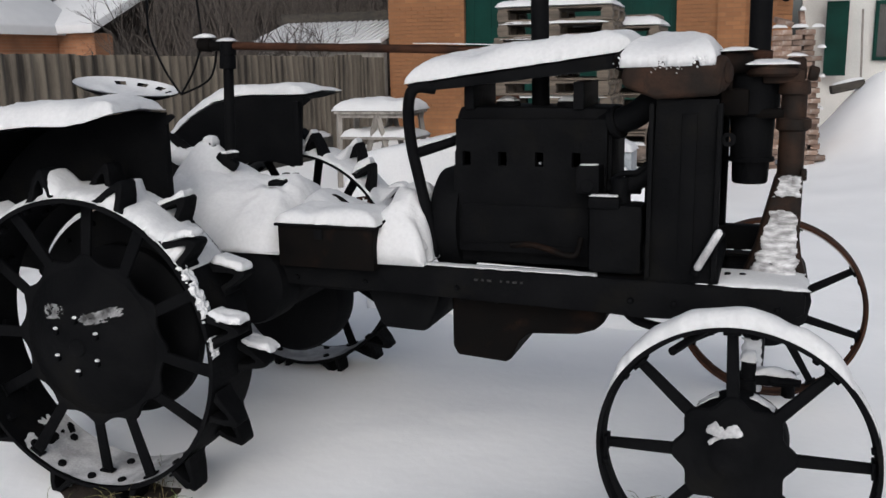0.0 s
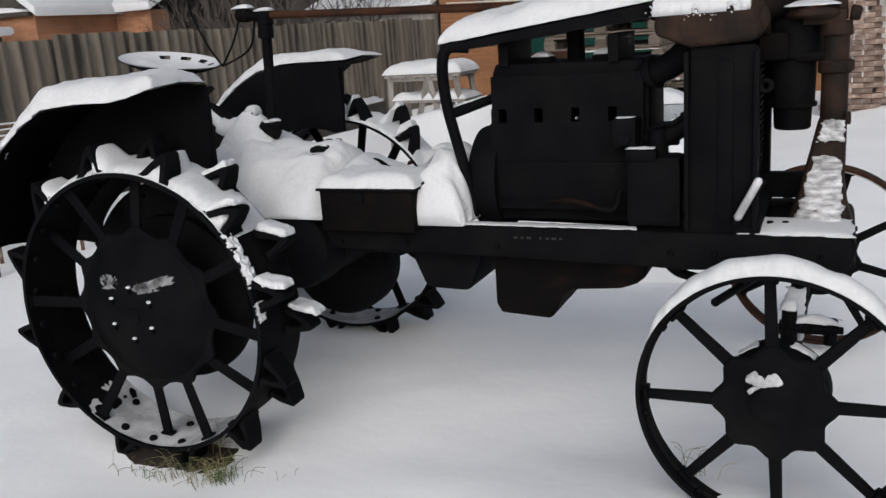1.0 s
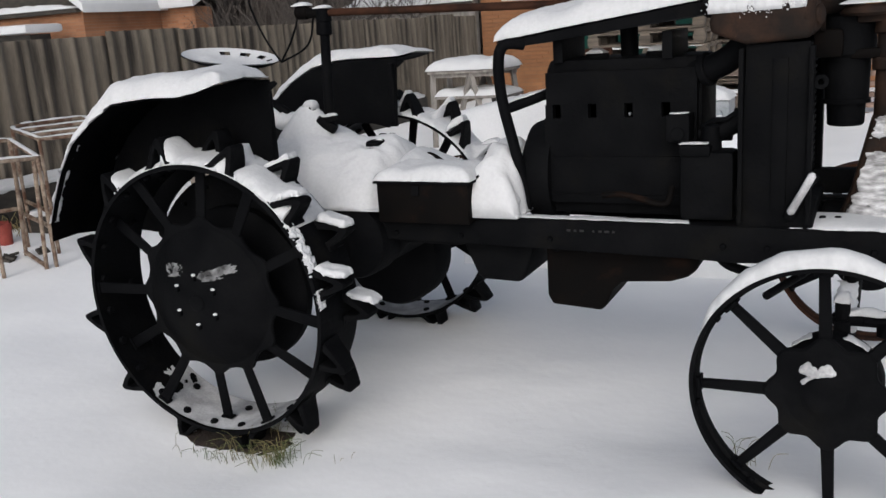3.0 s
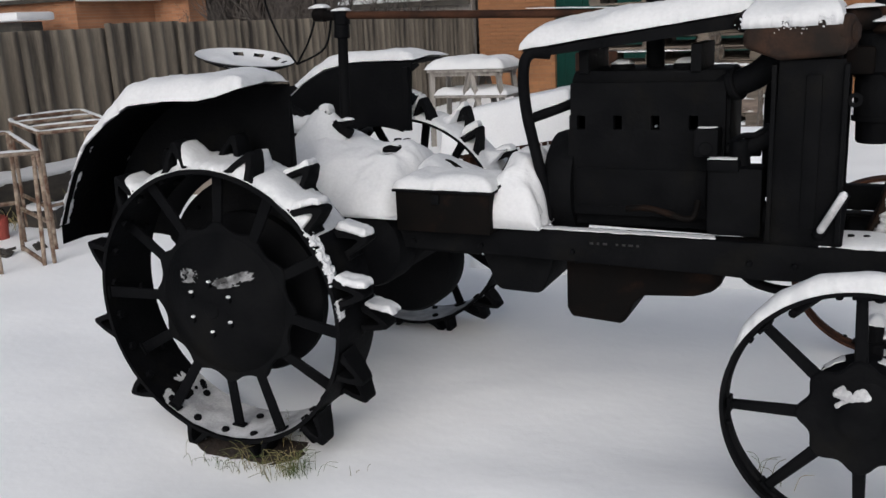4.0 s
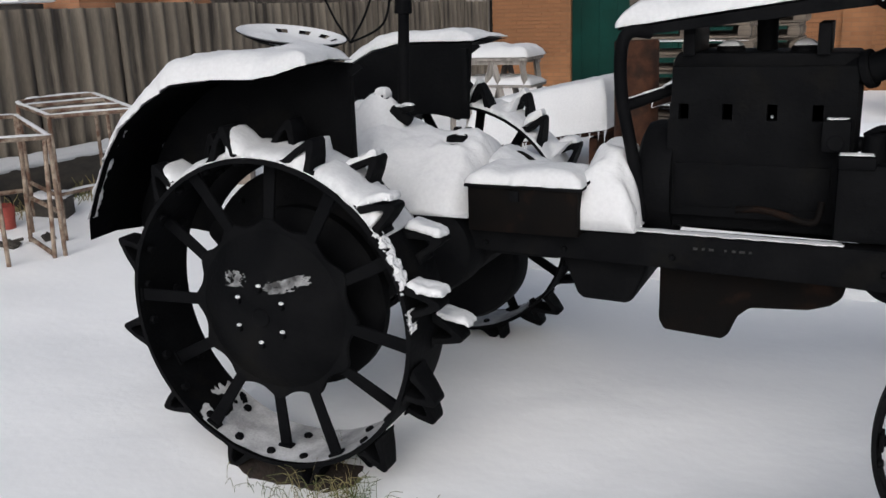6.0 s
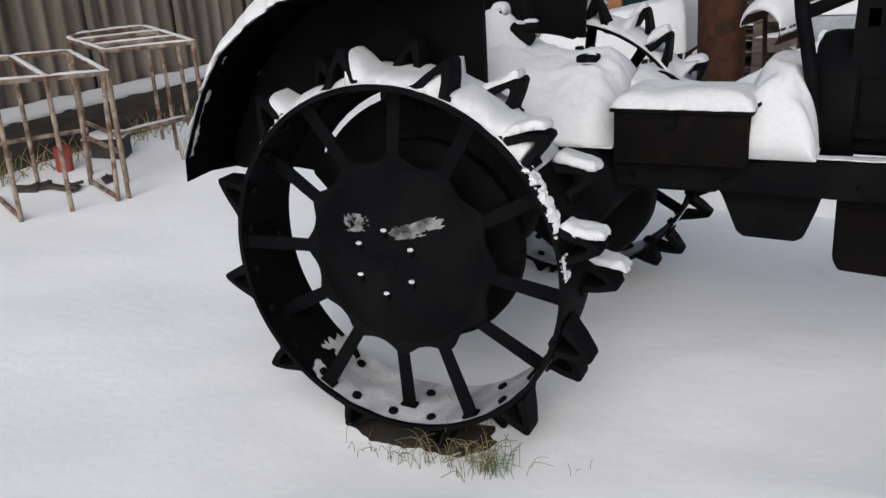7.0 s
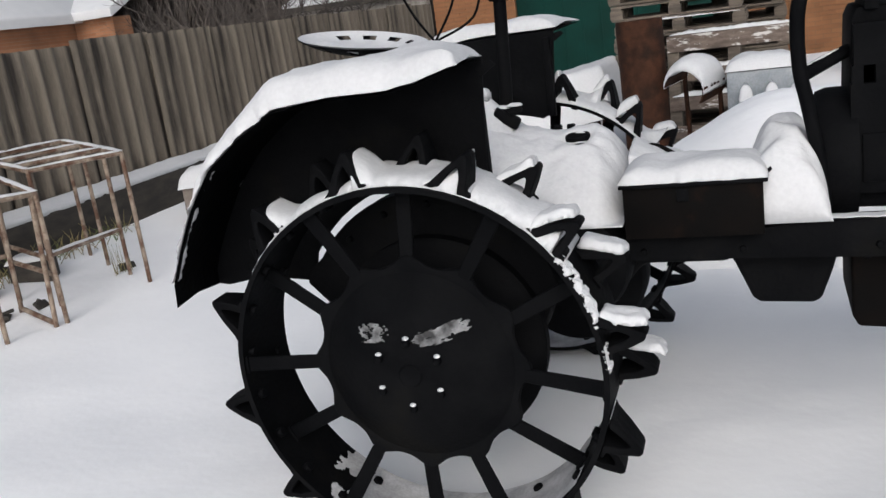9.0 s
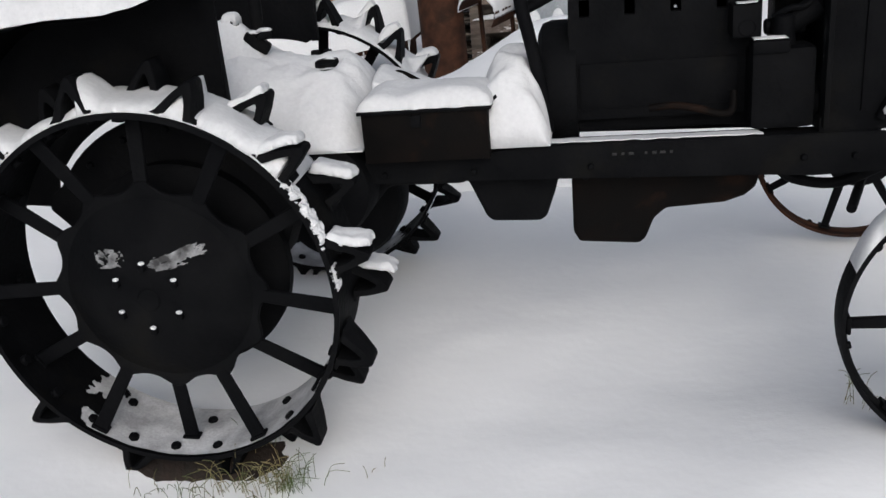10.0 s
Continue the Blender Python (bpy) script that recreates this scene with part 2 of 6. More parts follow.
def lathe(bm, prof, seg=48, axis="Y"):
    """Turns a closed profile of (radius, along) about the axis."""
    rings = []
    for k in range(seg):
        a = k * math.tau / seg
        c, s = math.cos(a), math.sin(a)
        if axis == "Y":
            rings.append([bm.verts.new((r * c, y, r * s)) for r, y in prof])
        else:
            rings.append([bm.verts.new((r * c, r * s, y)) for r, y in prof])
    n = len(prof)
    for k in range(seg):
        r, q = rings[k], rings[(k + 1) % seg]
        for i in range(n):
            j = (i + 1) % n
            bm.faces.new((r[i], r[j], q[j], q[i]))


def lump(x, y, z, s):
    return noise.noise(Vector((x, y, z)) * s)


def cap(pos, nu, nv, thick, seed=0.0, rough=0.012, droop=0.0, edge=0.35, floor_gap=0.003):
    """Settled snow on a patch pos(u, v): full in the middle, rounded at the rim."""
    bm = bmesh.new()
    top, bot = [], []
    for i in range(nu + 1):
        u = i / nu
        rt, rb = [], []
        for j in range(nv + 1):
            v = j / nv
            p = Vector(pos(u, v))
            e = min(min(u, 1 - u) * nu, min(v, 1 - v) * nv)
            f = min(1.0, min(min(u, 1 - u), min(v, 1 - v)) / (edge * 0.5) if edge else 1.0)
            h = thick * math.sqrt(max(0.0, 1 - (1 - f) ** 2))
            h *= 1.0 + 0.35 * lump(p.x + seed, p.y, p.z, 5.0)
            h += rough * (0.6 * lump(p.x + seed, p.y, p.z, 16) + 0.4 * lump(p.x, p.y + seed, p.z, 38)) * min(1, f + 0.3)
            jx = 0.010 * lump(p.x + seed + 9, p.y, p.z, 22) + 0.007 * lump(p.x, p.y + seed, p.z, 60) if e == 0 else 0
            jy = 0.010 * lump(p.x, p.y + seed + 5, p.z, 22) + 0.007 * lump(p.x + seed, p.y, p.z, 60) if e == 0 else 0
            rt.append(bm.verts.new((p.x + jx, p.y + jy, p.z + max(h, 0.006))))
            rb.append(bm.verts.new((p.x + jx, p.y + jy, p.z + floor_gap - droop)))
        top.append(rt)
        bot.append(rb)
    for i in range(nu):
        for j in range(nv):
            bm.faces.new((top[i][j], top[i + 1][j], top[i + 1][j + 1], top[i][j + 1]))
            bm.faces.new((bot[i][j], bot[i][j + 1], bot[i + 1][j + 1], bot[i + 1][j]))
    for i in range(nu):
        for j in (0, nv):
            bm.faces.new((top[i][j], bot[i][j], bot[i + 1][j], top[i + 1][j]))
    for j in range(nv):
        for i in (0, nu):
            bm.faces.new((top[i][j], bot[i][j], bot[i][j + 1], top[i][j + 1]))
    return bm


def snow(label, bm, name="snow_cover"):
    return tagged(part(name, bm, SNOW_DIMMED, sharp=0), label, "snow", kind="stuff")


def flat(x0, x1, y0, y1, z0, z1=None):
    """A patch over x0..x1, y0..y1 that rises from z0 to z1."""
    z1 = z0 if z1 is None else z1
    return lambda u, v: (x0 + (x1 - x0) * u, y0 + (y1 - y0) * v, z0 + (z1 - z0) * u)


def polyline(pts):
    """x, z along a chain by u from 0 to 1."""
    ds = [0.0]
    for a, b in zip(pts, pts[1:]):
        ds.append(ds[-1] + math.dist(a, b))

    def at(u):
        d = u * ds[-1]
        for i in range(len(pts) - 1):
            if d <= ds[i + 1] + 1e-9:
                k = (d - ds[i]) / (ds[i + 1] - ds[i])
                return pts[i][0] + (pts[i + 1][0] - pts[i][0]) * k, pts[i][1] + (pts[i + 1][1] - pts[i][1]) * k
        return pts[-1]
    return at


# ---- ground ----
GROUND_BUMP = 0.16


def ground_z(x, y):
    d = math.hypot(x - 0.8, y)
    z = 0.018 * noise.noise(Vector((x * 0.55, y * 0.55, 3.1))) + 0.012 * noise.noise(Vector((x * 1.7, y * 1.7, 1.0)))
    z += 0.009 * noise.noise(Vector((x * 5, y * 5, 0.0))) * max(0.0, 1 - d / 9)
    z += 0.007 * noise.noise(Vector((x * 13, y * 13, 0.0))) * max(0.0, 1 - d / 5)
    z += -0.05 * math.exp(-((x - 0.05) ** 2 + (y + 0.02) ** 2) / 0.16)
    z += 0.55 * math.exp(-((x - 5.4) ** 2 / 3.2 + (y - 11.2) ** 2 / 9.0))
    z += 0.30 * math.exp(-((x - 5.8) ** 2 / 1.6 + (y - 8.2) ** 2 / 3.0))
    z += GROUND_BUMP * math.exp(-((x - 2.25) ** 2 / 0.7 + (y + 0.10) ** 2 / 0.35))
    z += 1.15 * math.exp(-((x - 4.05) ** 2 / 0.75 + (y - 13.1) ** 2 / 2.4))
    z += 0.10 * math.exp(-((x + 4.6) ** 2 / 0.4)) if y < 15 else 0
    return z


def build_ground():
    bm = bmesh.new()

    def axis(lo, hi, step, far):
        v, s = [], step
        x = lo
        while x > -far:
            s *= 1.35
            x -= s
            v.append(x)
        v = v[::-1]
        n = int(round((hi - lo) / step))
        v += [lo + step * i for i in range(n + 1)]
        s, x = step, hi
        while x < far:
            s *= 1.35
            x += s
            v.append(x)
        return v
    xs, ys = axis(-5.5, 7.0, 0.07, 400), axis(-4.0, 15.0, 0.08, 400)
    grid = [[bm.verts.new((x, y, ground_z(x, y))) for y in ys] for x in xs]
    for i in range(len(xs) - 1):
        for j in range(len(ys) - 1):
            bm.faces.new((grid[i][j], grid[i + 1][j], grid[i + 1][j + 1], grid[i][j + 1]))
    return tagged(part("ground", bm, SNOW_LIFTED), "snow-covered yard with soft uneven drifts", "ground", kind="structure")


build_ground()

# ---- the tractor ----
YC = 0.92  # middle line of the tractor
tractor = thing("tractor", "old black steel-wheeled tractor, rusty and covered with snow", "tractor")


def polar(theta, r):
    return r * math.cos(radians(theta)), r * math.sin(radians(theta))


def on_wheel(theta, r, y):
    """Pose on a wheel: z outward, x clockwise, y along the axle."""
    c, s = math.cos(radians(theta)), math.sin(radians(theta))
    return Matrix(((s, 0, c, r * c), (0, 1, 0, y), (-c, 0, s, r * s), (0, 0, 0, 1)))


def mesh_of(name, bm, mat):
    bmesh.ops.recalc_face_normals(bm, faces=bm.faces)
    me = bpy.data.meshes.new(name)
    bm.to_mesh(me)
    bm.free()
    me.materials.append(mat)
    for f in me.polygons:
        f.use_smooth = True
    me.set_sharp_from_angle(angle=radians(38))
    return me


def make_lug():
    """A folded spade lug: a sloping leg and a steep one that meet in a blunt tip."""
    bm = bmesh.new()
    prism(bm, [(-0.074, 0.002), (-0.058, 0.014), (-0.026, 0.060), (0.008, 0.104), (0.021, 0.112), (0.032, 0.105), (0.042, 0.055), (0.047, 0.013), (0.064, 0.010), (0.064, 0.001), (0.024, 0.001), (0.021, 0.045), (0.014, 0.070), (0.007, 0.072), (-0.009, 0.050), (-0.032, 0.004), (-0.036, 0.002)], -0.052, 0.052, 0.0)
    for v in bm.verts:
        k = max(0.0, v.co.z) / 0.11
        v.co.y *= 1 - 0.28 * k ** 2.0
    bevel(bm, 0.003, 1, 30)
    return mesh_of("lug", bm, IRON)


LUG = make_lug()
_b = bmesh.new()
rod(_b, (0, 0, 0), (0, 0, 0.016), 0.013, 0.011, 6, 0.002)
BOLT = mesh_of("bolt", _b, IRON)
_b = bmesh.new()
rod(_b, (0, 0, 0), (0, 0, 0.017), 0.0185, 0.0165, 6, 0.002)
RIM_NUT = mesh_of("nut", _b, IRON)


def make_spoke(lean):
    """A flat bar from the hub disc to the rim, its outer foot leaned along the axle."""
    bm = bmesh.new()
    prism(bm, [(-0.021, 0.0), (0.021, 0.0), (0.024, 0.252), (-0.024, 0.252)], -0.007, 0.007, 0.003, 1)
    block(bm, (0, 0, 0.246), (0.056, 0.034, 0.010), w=0.003)
    for v in bm.verts:
        v.co.y += lean * v.co.z / 0.252
    return mesh_of("spoke", bm, IRON)


SPOKES = [make_spoke(0.035), make_spoke(-0.042)]


RR = 0.567  # outer radius of the rear rims
HUB = pose(0, -0.022, 0.012)  # the hub stands a little proud and high in its rim


def rear_wheel(m, near_phase, far_phase, spoke_phase):
    bm = bmesh.new()
    lathe(bm, [(RR, 0.0), (RR, 0.280), (RR - 0.012, 0.280), (RR - 0.012, 0.012), (RR - 0.016, 0.0)], 96)
    wheel = part("rear_wheel", bm, IRON, tractor, "black spoked steel wheel with spade lugs", m)
    # dished hub disc with a scalloped rim
    bm = bmesh.new()
    pts = []
    for k in range(144):
        a = k * 2.5
        lobe = 0.5 + 0.5 * math.cos(radians((a - spoke_phase) * 12))
        r = 0.310 + 0.030 * lobe ** 1.4
        pts.append(polar(a, r))
    prism(bm, pts, 0.084, 0.102, 0.004, 1)
    t = bmesh.new()
    lathe(t, [(0.001, 0.010), (0.135, 0.010), (0.155, 0.016), (0.20, 0.036), (0.285, 0.078), (0.295, 0.088), (0.29, 0.094), (0.001, 0.094)], 64)
    join(bm, t)
    part("hub_disc", bm, IRON, wheel, m=HUB)
    bm = bmesh.new()
    rod(bm, (0, 0.11, 0), (0, 0.36, 0), 0.13, 0.11, 24, 0.01)
    rod(bm, (0, 0.004, 0), (0, 0.03, 0), 0.035, 0.04, 20, 0.004)
    part("hub", bm, IRON, wheel, m=HUB)
    bm = bmesh.new()
    lathe(bm, [(0.10, 0.240), (0.325, 0.240), (0.345, 0.255), (0.345, 0.295), (0.10, 0.298)], 56)
    part("brake_drum", bm, IRON, wheel)
    for k in range(12):
        a = spoke_phase + 30 * k
        a -= 4.0 * max(0.0, math.cos(radians(a + 15)))
        part("spoke", SPOKES[k % 2], None, wheel, m=HUB @ on_wheel(a, 0.305, 0.093))
        part("lug", LUG, None, wheel, m=on_wheel(near_phase + 30 * k, RR, 0.062))
        part("lug", LUG, None, wheel, m=on_wheel(far_phase + 30 * k, RR, 0.212))
    for k in range(24):
        a = near_phase + 15 * k
        part("nut", RIM_NUT, None, wheel, m=on_wheel(a - 3, RR - 0.012, 0.052) @ pose(0, 0, 0, 180))
        if k % 2:
            part("nut", RIM_NUT, None, wheel, m=on_wheel(a + 4.0, RR - 0.012, 0.205) @ pose(0, 0, 0, 180))
    for k in range(6):
        x, z = polar(28 + 60 * k, 0.103)
        part("bolt", BOLT, None, wheel, m=HUB @ pose(x, 0.012, z, 90))
    return wheel


REAR = pose(0.014, 0.024, 0.590, 1.2, 0, 0.8)
FAR_REAR = pose(0.07, 2 * YC, 0.60, 0, 0, 180)
rear_wheel(REAR, 11.3, 26.8, 28)
rear_wheel(FAR_REAR, 28.4, 12.2, 5)


def front_wheel(m, r, spoke_phase, rusty):
    bm = bmesh.new()
    lathe(bm, [(r, 0.0), (r + 0.002, 0.048), (r, 0.096), (r - 0.012, 0.096), (r - 0.011, 0.054), (r - 0.022, 0.05), (r - 0.022, 0.044), (r - 0.011, 0.04), (r - 0.012, 0.0)], 96)
    wheel = part("front_wheel", bm, RUST if rusty else IRON, tractor, "rust-brown spoked steel wheel" if rusty else "black spoked steel wheel", m)
    bm = bmesh.new()
    pts = []
    for k in range(96):
        a = k * 3.75
        lobe = 0.5 + 0.5 * math.cos(radians((a - spoke_phase) * 8))
        pts.append(polar(a, 0.150 + 0.028 * lobe))
    prism(bm, pts, 0.030, 0.055, 0.006, 1)
    part("hub_plate", bm, IRON, wheel)
    bm = bmesh.new()
    t = bmesh.new()
    lathe(t, [(0.001, 0.006), (0.05, 0.006), (0.062, 0.012), (0.075, 0.024), (0.12, 0.030), (0.125, 0.07), (0.142, 0.11), (0.148, 0.125), (0.148, 0.19), (0.10, 0.22), (0.001, 0.22)], 40)
    join(bm, t)
    part("hub", bm, IRON, wheel)
    sp = bmesh.new()
    n = r - 0.02 - 0.15
    prism(sp, [(-0.019, 0.0), (0.019, 0.0), (0.015, n), (-0.015, n)], -0.009, 0.009, 0.004, 1)
    block(sp, (0, 0, n - 0.004), (0.05, 0.05, 0.012), w=0.004)
    me = mesh_of("spoke", sp, IRON)
    for k in range(8):
        part("spoke", me, None, wheel, m=on_wheel(spoke_phase + 45 * k, 0.15, 0.046))
        part("bolt", BOLT, None, wheel, m=on_wheel(spoke_phase + 9 + 45 * k, r - 0.011, 0.03) @ pose(0, 0, 0, 180))
    return wheel


FRONT = pose(2.328, -0.005, 0.487, 0, 0, -3.5)
front_wheel(FRONT, 0.392, 2.6, False)
FRONT_FAR = pose(2.43, 1.86, 0.465, 0, 0, 180 - 4)
front_wheel(FRONT_FAR, 0.42, 15, True)


# frame rails and underside
def mirror(y):
    return 2 * YC - y


for name, ya, yb in (("near", 0.60, 0.64), ("far", mirror(0.64), mirror(0.60))):
    bm = bmesh.new()
    rail = [(0.30, 0.865), (0.44, 0.815), (0.98, 0.838), (1.08, 0.848), (2.50, 0.842), (2.525, 0.83), (2.525, 0.765), (2.45, 0.728), (1.98, 0.712), (1.84, 0.72), (1.20, 0.735), (0.95, 0.74), (0.44, 0.745), (0.30, 0.77)]
    prism(bm, rail, ya, yb, 0.008)
    lip = [(1.10, 0.852), (2.50, 0.846), (2.50, 0.830), (1.10, 0.836)]
    prism(bm, lip, ya + 0.001 if name == "near" else ya - 0.05, yb + 0.05 if name == "near" else yb - 0.001, 0.004, 1)
    rail_ob = part("frame_rail", bm, IRON, tractor)
    if name == "near":
        for x in (0.62, 0.92, 1.30, 1.95, 2.10, 2.44):
            part("bolt", BOLT, None, rail_ob, m=pose(x, ya + 0.004, 0.775, 90))
bm = bmesh.new()
prism(bm, [(0.86, 0.74), (1.20, 0.74), (1.178, 0.664), (1.145, 0.572), (1.12, 0.558), (0.96, 0.562), (0.938, 0.58), (0.888, 0.70)], 0.70, 1.14, 0.02, 3)
part("clutch_housing", bm, IRON, tractor)
bm = bmesh.new()
prism(bm, [(1.232, 0.74), (1.232, 0.50), (1.252, 0.462), (1.455, 0.450), (1.478, 0.470), (1.505, 0.54), (1.545, 0.575), (1.735, 0.588), (1.80, 0.610), (1.835, 0.640), (1.86, 0.74)], 0.735, 1.105, 0.032, 4)
pan = part("oil_pan", bm, IRON_RUST, tractor, "rust-stained oil pan")
for x in (1.28, 1.42, 1.56, 1.70, 1.80):
    part("bolt", BOLT, None, pan, m=pose(x, 0.737, 0.70, 90))
bm = bmesh.new()
prism(bm, [(-0.26, 0.74), (-0.18, 0.62), (0.06, 0.57), (0.26, 0.555), (0.44, 0.57), (0.54, 0.63), (0.60, 0.70), (0.88, 0.70), (0.92, 0.87), (0.64, 0.89), (0.32, 0.97), (0.16, 1.04), (-0.03, 1.04), (-0.20, 0.96)], 0.70, 1.14, 0.03, 3)
part("gearbox_case", bm, IRON, tractor)
# round differential bulge with its bolted cover
bm = bmesh.new()
lathe(bm, [(0.001, 0.545), (0.10, 0.545), (0.125, 0.56), (0.165, 0.57), (0.175, 0.60), (0.175, 0.72), (0.001, 0.72)], 40)
part("final_drive_cover", bm, IRON, tractor, m=pose(0.40, 0, 0.735))

# deep round housing on the far side of the gearbox
bm = bmesh.new()
lathe(bm, [(0.001, 1.10), (0.225, 1.10), (0.252, 1.112), (0.266, 1.14), (0.266, 1.26), (0.25, 1.29), (0.001, 1.29)], 56)
part("brake_housing", bm, IRON, tractor, m=pose(0.283, 0, 0.528))

# final drives, axle and bull gear covers on both sides
for near in (True, False):
    f = (lambda y: y) if near else mirror
    bm = bmesh.new()
    arc = [polar(a, 0.476 + (0.02 if a > 148 else 0.0)) for a in range(158, 58, -6)]
    pts = [(0.015 + x, z + 0.605) for x, z in arc] + [(0.36, 0.88), (0.40, 0.76), (0.33, 0.60), (0.15, 0.45), (-0.08, 0.44), (-0.26, 0.60), (-0.36, 0.70)]
    y0, y1 = sorted((f(0.325), f(0.46)))
    if not near:
        pts = [(0.05 + x, 0.62 + z) for x, z in [polar(a, 0.35) for a in range(0, 360, 6)]]
    prism(bm, pts, y0, y1, 0.012)
    cover = part("bull_gear_cover", bm, IRON, tractor)
    if near:
        for a in range(70, 150, 20):
            x, z = polar(a, 0.43)
            part("bolt", BOLT, None, cover, m=pose(0.015 + x, 0.328, 0.605 + z, 90))
    bm = bmesh.new()
    rod(bm, (0.03, f(0.40), 0.60), (0.03, f(0.72), 0.60), 0.12, 0.15, 28, 0.01)
    rod(bm, (0.07, f(0.50), 0.82), (0.07, f(0.72), 0.82), 0.15, 0.18, 28, 0.01)
    part("axle_housing", bm, IRON, tractor)

# fenders: crown and inner shield
CROWN = [(0.275, 1.452), (0.245, 1.447), (0.16, 1.422), (0.068, 1.406), (-0.10, 1.405), (-0.275, 1.388), (-0.40, 1.322), (-0.515, 1.240), (-0.60, 1.13), (-0.67, 1.00), (-0.715, 0.90), (-0.722, 0.825)]
INNER = [(0.235, 1.446), (0.16, 1.440), (0.02, 1.434), (-0.14, 1.425), (-0.29, 1.393), (-0.42, 1.328), (-0.54, 1.24), (-0.64, 1.13), (-0.72, 1.00), (-0.775, 0.90), (-0.80, 0.84), (-0.80, 0.79)]
FENDER_IN = 0.35
for near in (True, False):
    f = (lambda y: y) if near else mirror
    DX, DZ = (0.0, 0.0) if near else (-0.03, 0.028)
    sag = 0.0 if near else 0.05
    bm = bmesh.new()
    o = [bm.verts.new((x + DX, f(0.0), z + DZ - sag * max(0.0, x + 0.05))) for x, z in CROWN]
    q = [bm.verts.new((x + DX, f(0.17), z + DZ + 0.012 - sag * max(0.0, x + 0.05))) for (x, z) in [((a[0] + b[0]) / 2, (a[1] + b[1]) / 2) for a, b in zip(CROWN, INNER)]]
    i = [bm.verts.new((x + DX, f(FENDER_IN), z + DZ - sag * max(0.0, x + 0.05))) for x, z in INNER]
    for r, s in ((o, q), (q, i)):
        for k in range(len(r) - 1):
            bm.faces.new((r[k], r[k + 1], s[k + 1], s[k]))
    bmesh.ops.solidify(bm, geom=bm.faces[:], thickness=0.006)
    crown = part("fender", bm, IRON, tractor, "black sheet-metal fender")
    bm = bmesh.new()
    low = [(x + 0.02, z + 0.602) for x, z in [polar(a, 0.506) for a in range(146, 70, -6)]]
    pts = [(x + DX, z + DZ - sag * max(0.0, x + 0.05)) for x, z in INNER + [(-0.76, 0.785), (-0.66, 0.802), (-0.52, 0.80), (-0.42, 0.79)] + low + [(0.212, 1.115)]]
    y0, y1 = sorted((f(FENDER_IN), f(FENDER_IN + 0.007)))
    prism(bm, pts, y0, y1)
    part("shield", bm, IRON, crown)
    bm = bmesh.new()
    block(bm, (0.205 + DX, f(FENDER_IN + 0.02), 1.26 + DZ - sag * 0.25), (0.028, 0.03, 0.32), w=0.003)
    part("brace", bm, IRON, crown)
    # bent front corner of the sheet
    bm = bmesh.new()
    prism(bm, [(0.215, 1.432), (0.262, 1.440), (0.275, 1.428), (0.235, 1.400), (0.215, 1.396)], *sorted((f(FENDER_IN - 0.004), f(FENDER_IN + 0.002))))
    for v in bm.verts:
        v.co.x, v.co.z = v.co.x + DX, v.co.z + DZ - sag * 0.3
    part("corner_flap", bm, IRON, crown)

# pale cast mark on the rail, worn to plain bars
for k, w in enumerate((0.018, 0.012, 0.02, 0.010, 0.016, 0.022, 0.012)):
    bm = bmesh.new()
    block(bm, (1.375 + 0.026 * k + (0.02 if k > 2 else 0), 0.5985, 0.812), (w * 0.8, 0.002, 0.008))
    part("cast_mark", bm, CAST_MARK, tractor)

# toolbox on the frame
bm = bmesh.new()
block(bm, (0.780, 0.645, 0.915), (0.41, 0.21, 0.165), w=0.006)
box = part("tool_box", bm, IRON_RUST, tractor, "rusty sheet-steel tool box")
bm = bmesh.new()
block(bm, (0.782, 0.643, 1.000), (0.434, 0.232, 0.010), w=0.003)
prism(bm, [(0.972, 1.000), (1.008, 1.024), (1.012, 1.016), (0.985, 0.990)], 0.60, 0.66)
part("lid", bm, IRON, box)
bm = bmesh.new()
block(bm, (0.755, 0.537, 0.968), (0.035, 0.01, 0.04), w=0.003)
part("latch", bm, IRON, box)

# gear lever tower, caps and levers on the gearbox
bm = bmesh.new()
rod(bm, (0.075, 0.90, 0.98), (0.075, 0.90, 1.21), 0.055, 0.042, 20, 0.01)
rod(bm, (0.075, 0.90, 1.21), (0.060, 0.89, 1.285), 0.024, 0.02, 14, 0.005)
block(bm, (0.140, 0.885, 1.200), (0.10, 0.05, 0.045), pose(0, 0, 0, 0, 34, 15), 0.012)
block(bm, (0.178, 0.87, 1.226), (0.05, 0.022, 0.022), pose(0, 0, 0, 0, -14, 15), 0.006)
part("gear_lever_tower", bm, IRON, tractor)
bm = bmesh.new()
lathe(bm, [(0.034, 0.0), (0.048, 0.0), (0.050, 0.012), (0.042, 0.046), (0.034, 0.046)], 24, "Z")
part("filler_neck", bm, IRON, tractor, m=pose(0.385, 0.897, 1.075, 8, -2, 0))
# solid dark plug that paints the shade inside the filler neck
bm = bmesh.new()
rod(bm, (0.385, 0.897, 1.083), (0.385, 0.893, 1.118), 0.036, 0.036, 22)
part("filler_hole", bm, HOLLOW_SHADE, tractor)
bm = bmesh.new()
tube(bm, smooth_path([(0.56, 0.96, 1.02), (0.63, 0.94, 1.05), (0.70, 0.92, 1.02)]), 0.014)
part("brake_lever", bm, IRON_RUST, tractor)
for x in (0.25, 0.30):
    bm = bmesh.new()
    block(bm, (x, 1.20, 1.09), (0.03, 0.03, 0.05), w=0.006)
    part("lever_stub", bm, IRON, tractor)

# seat with its spring
SEAT = (-0.36, 0.885, 1.478)


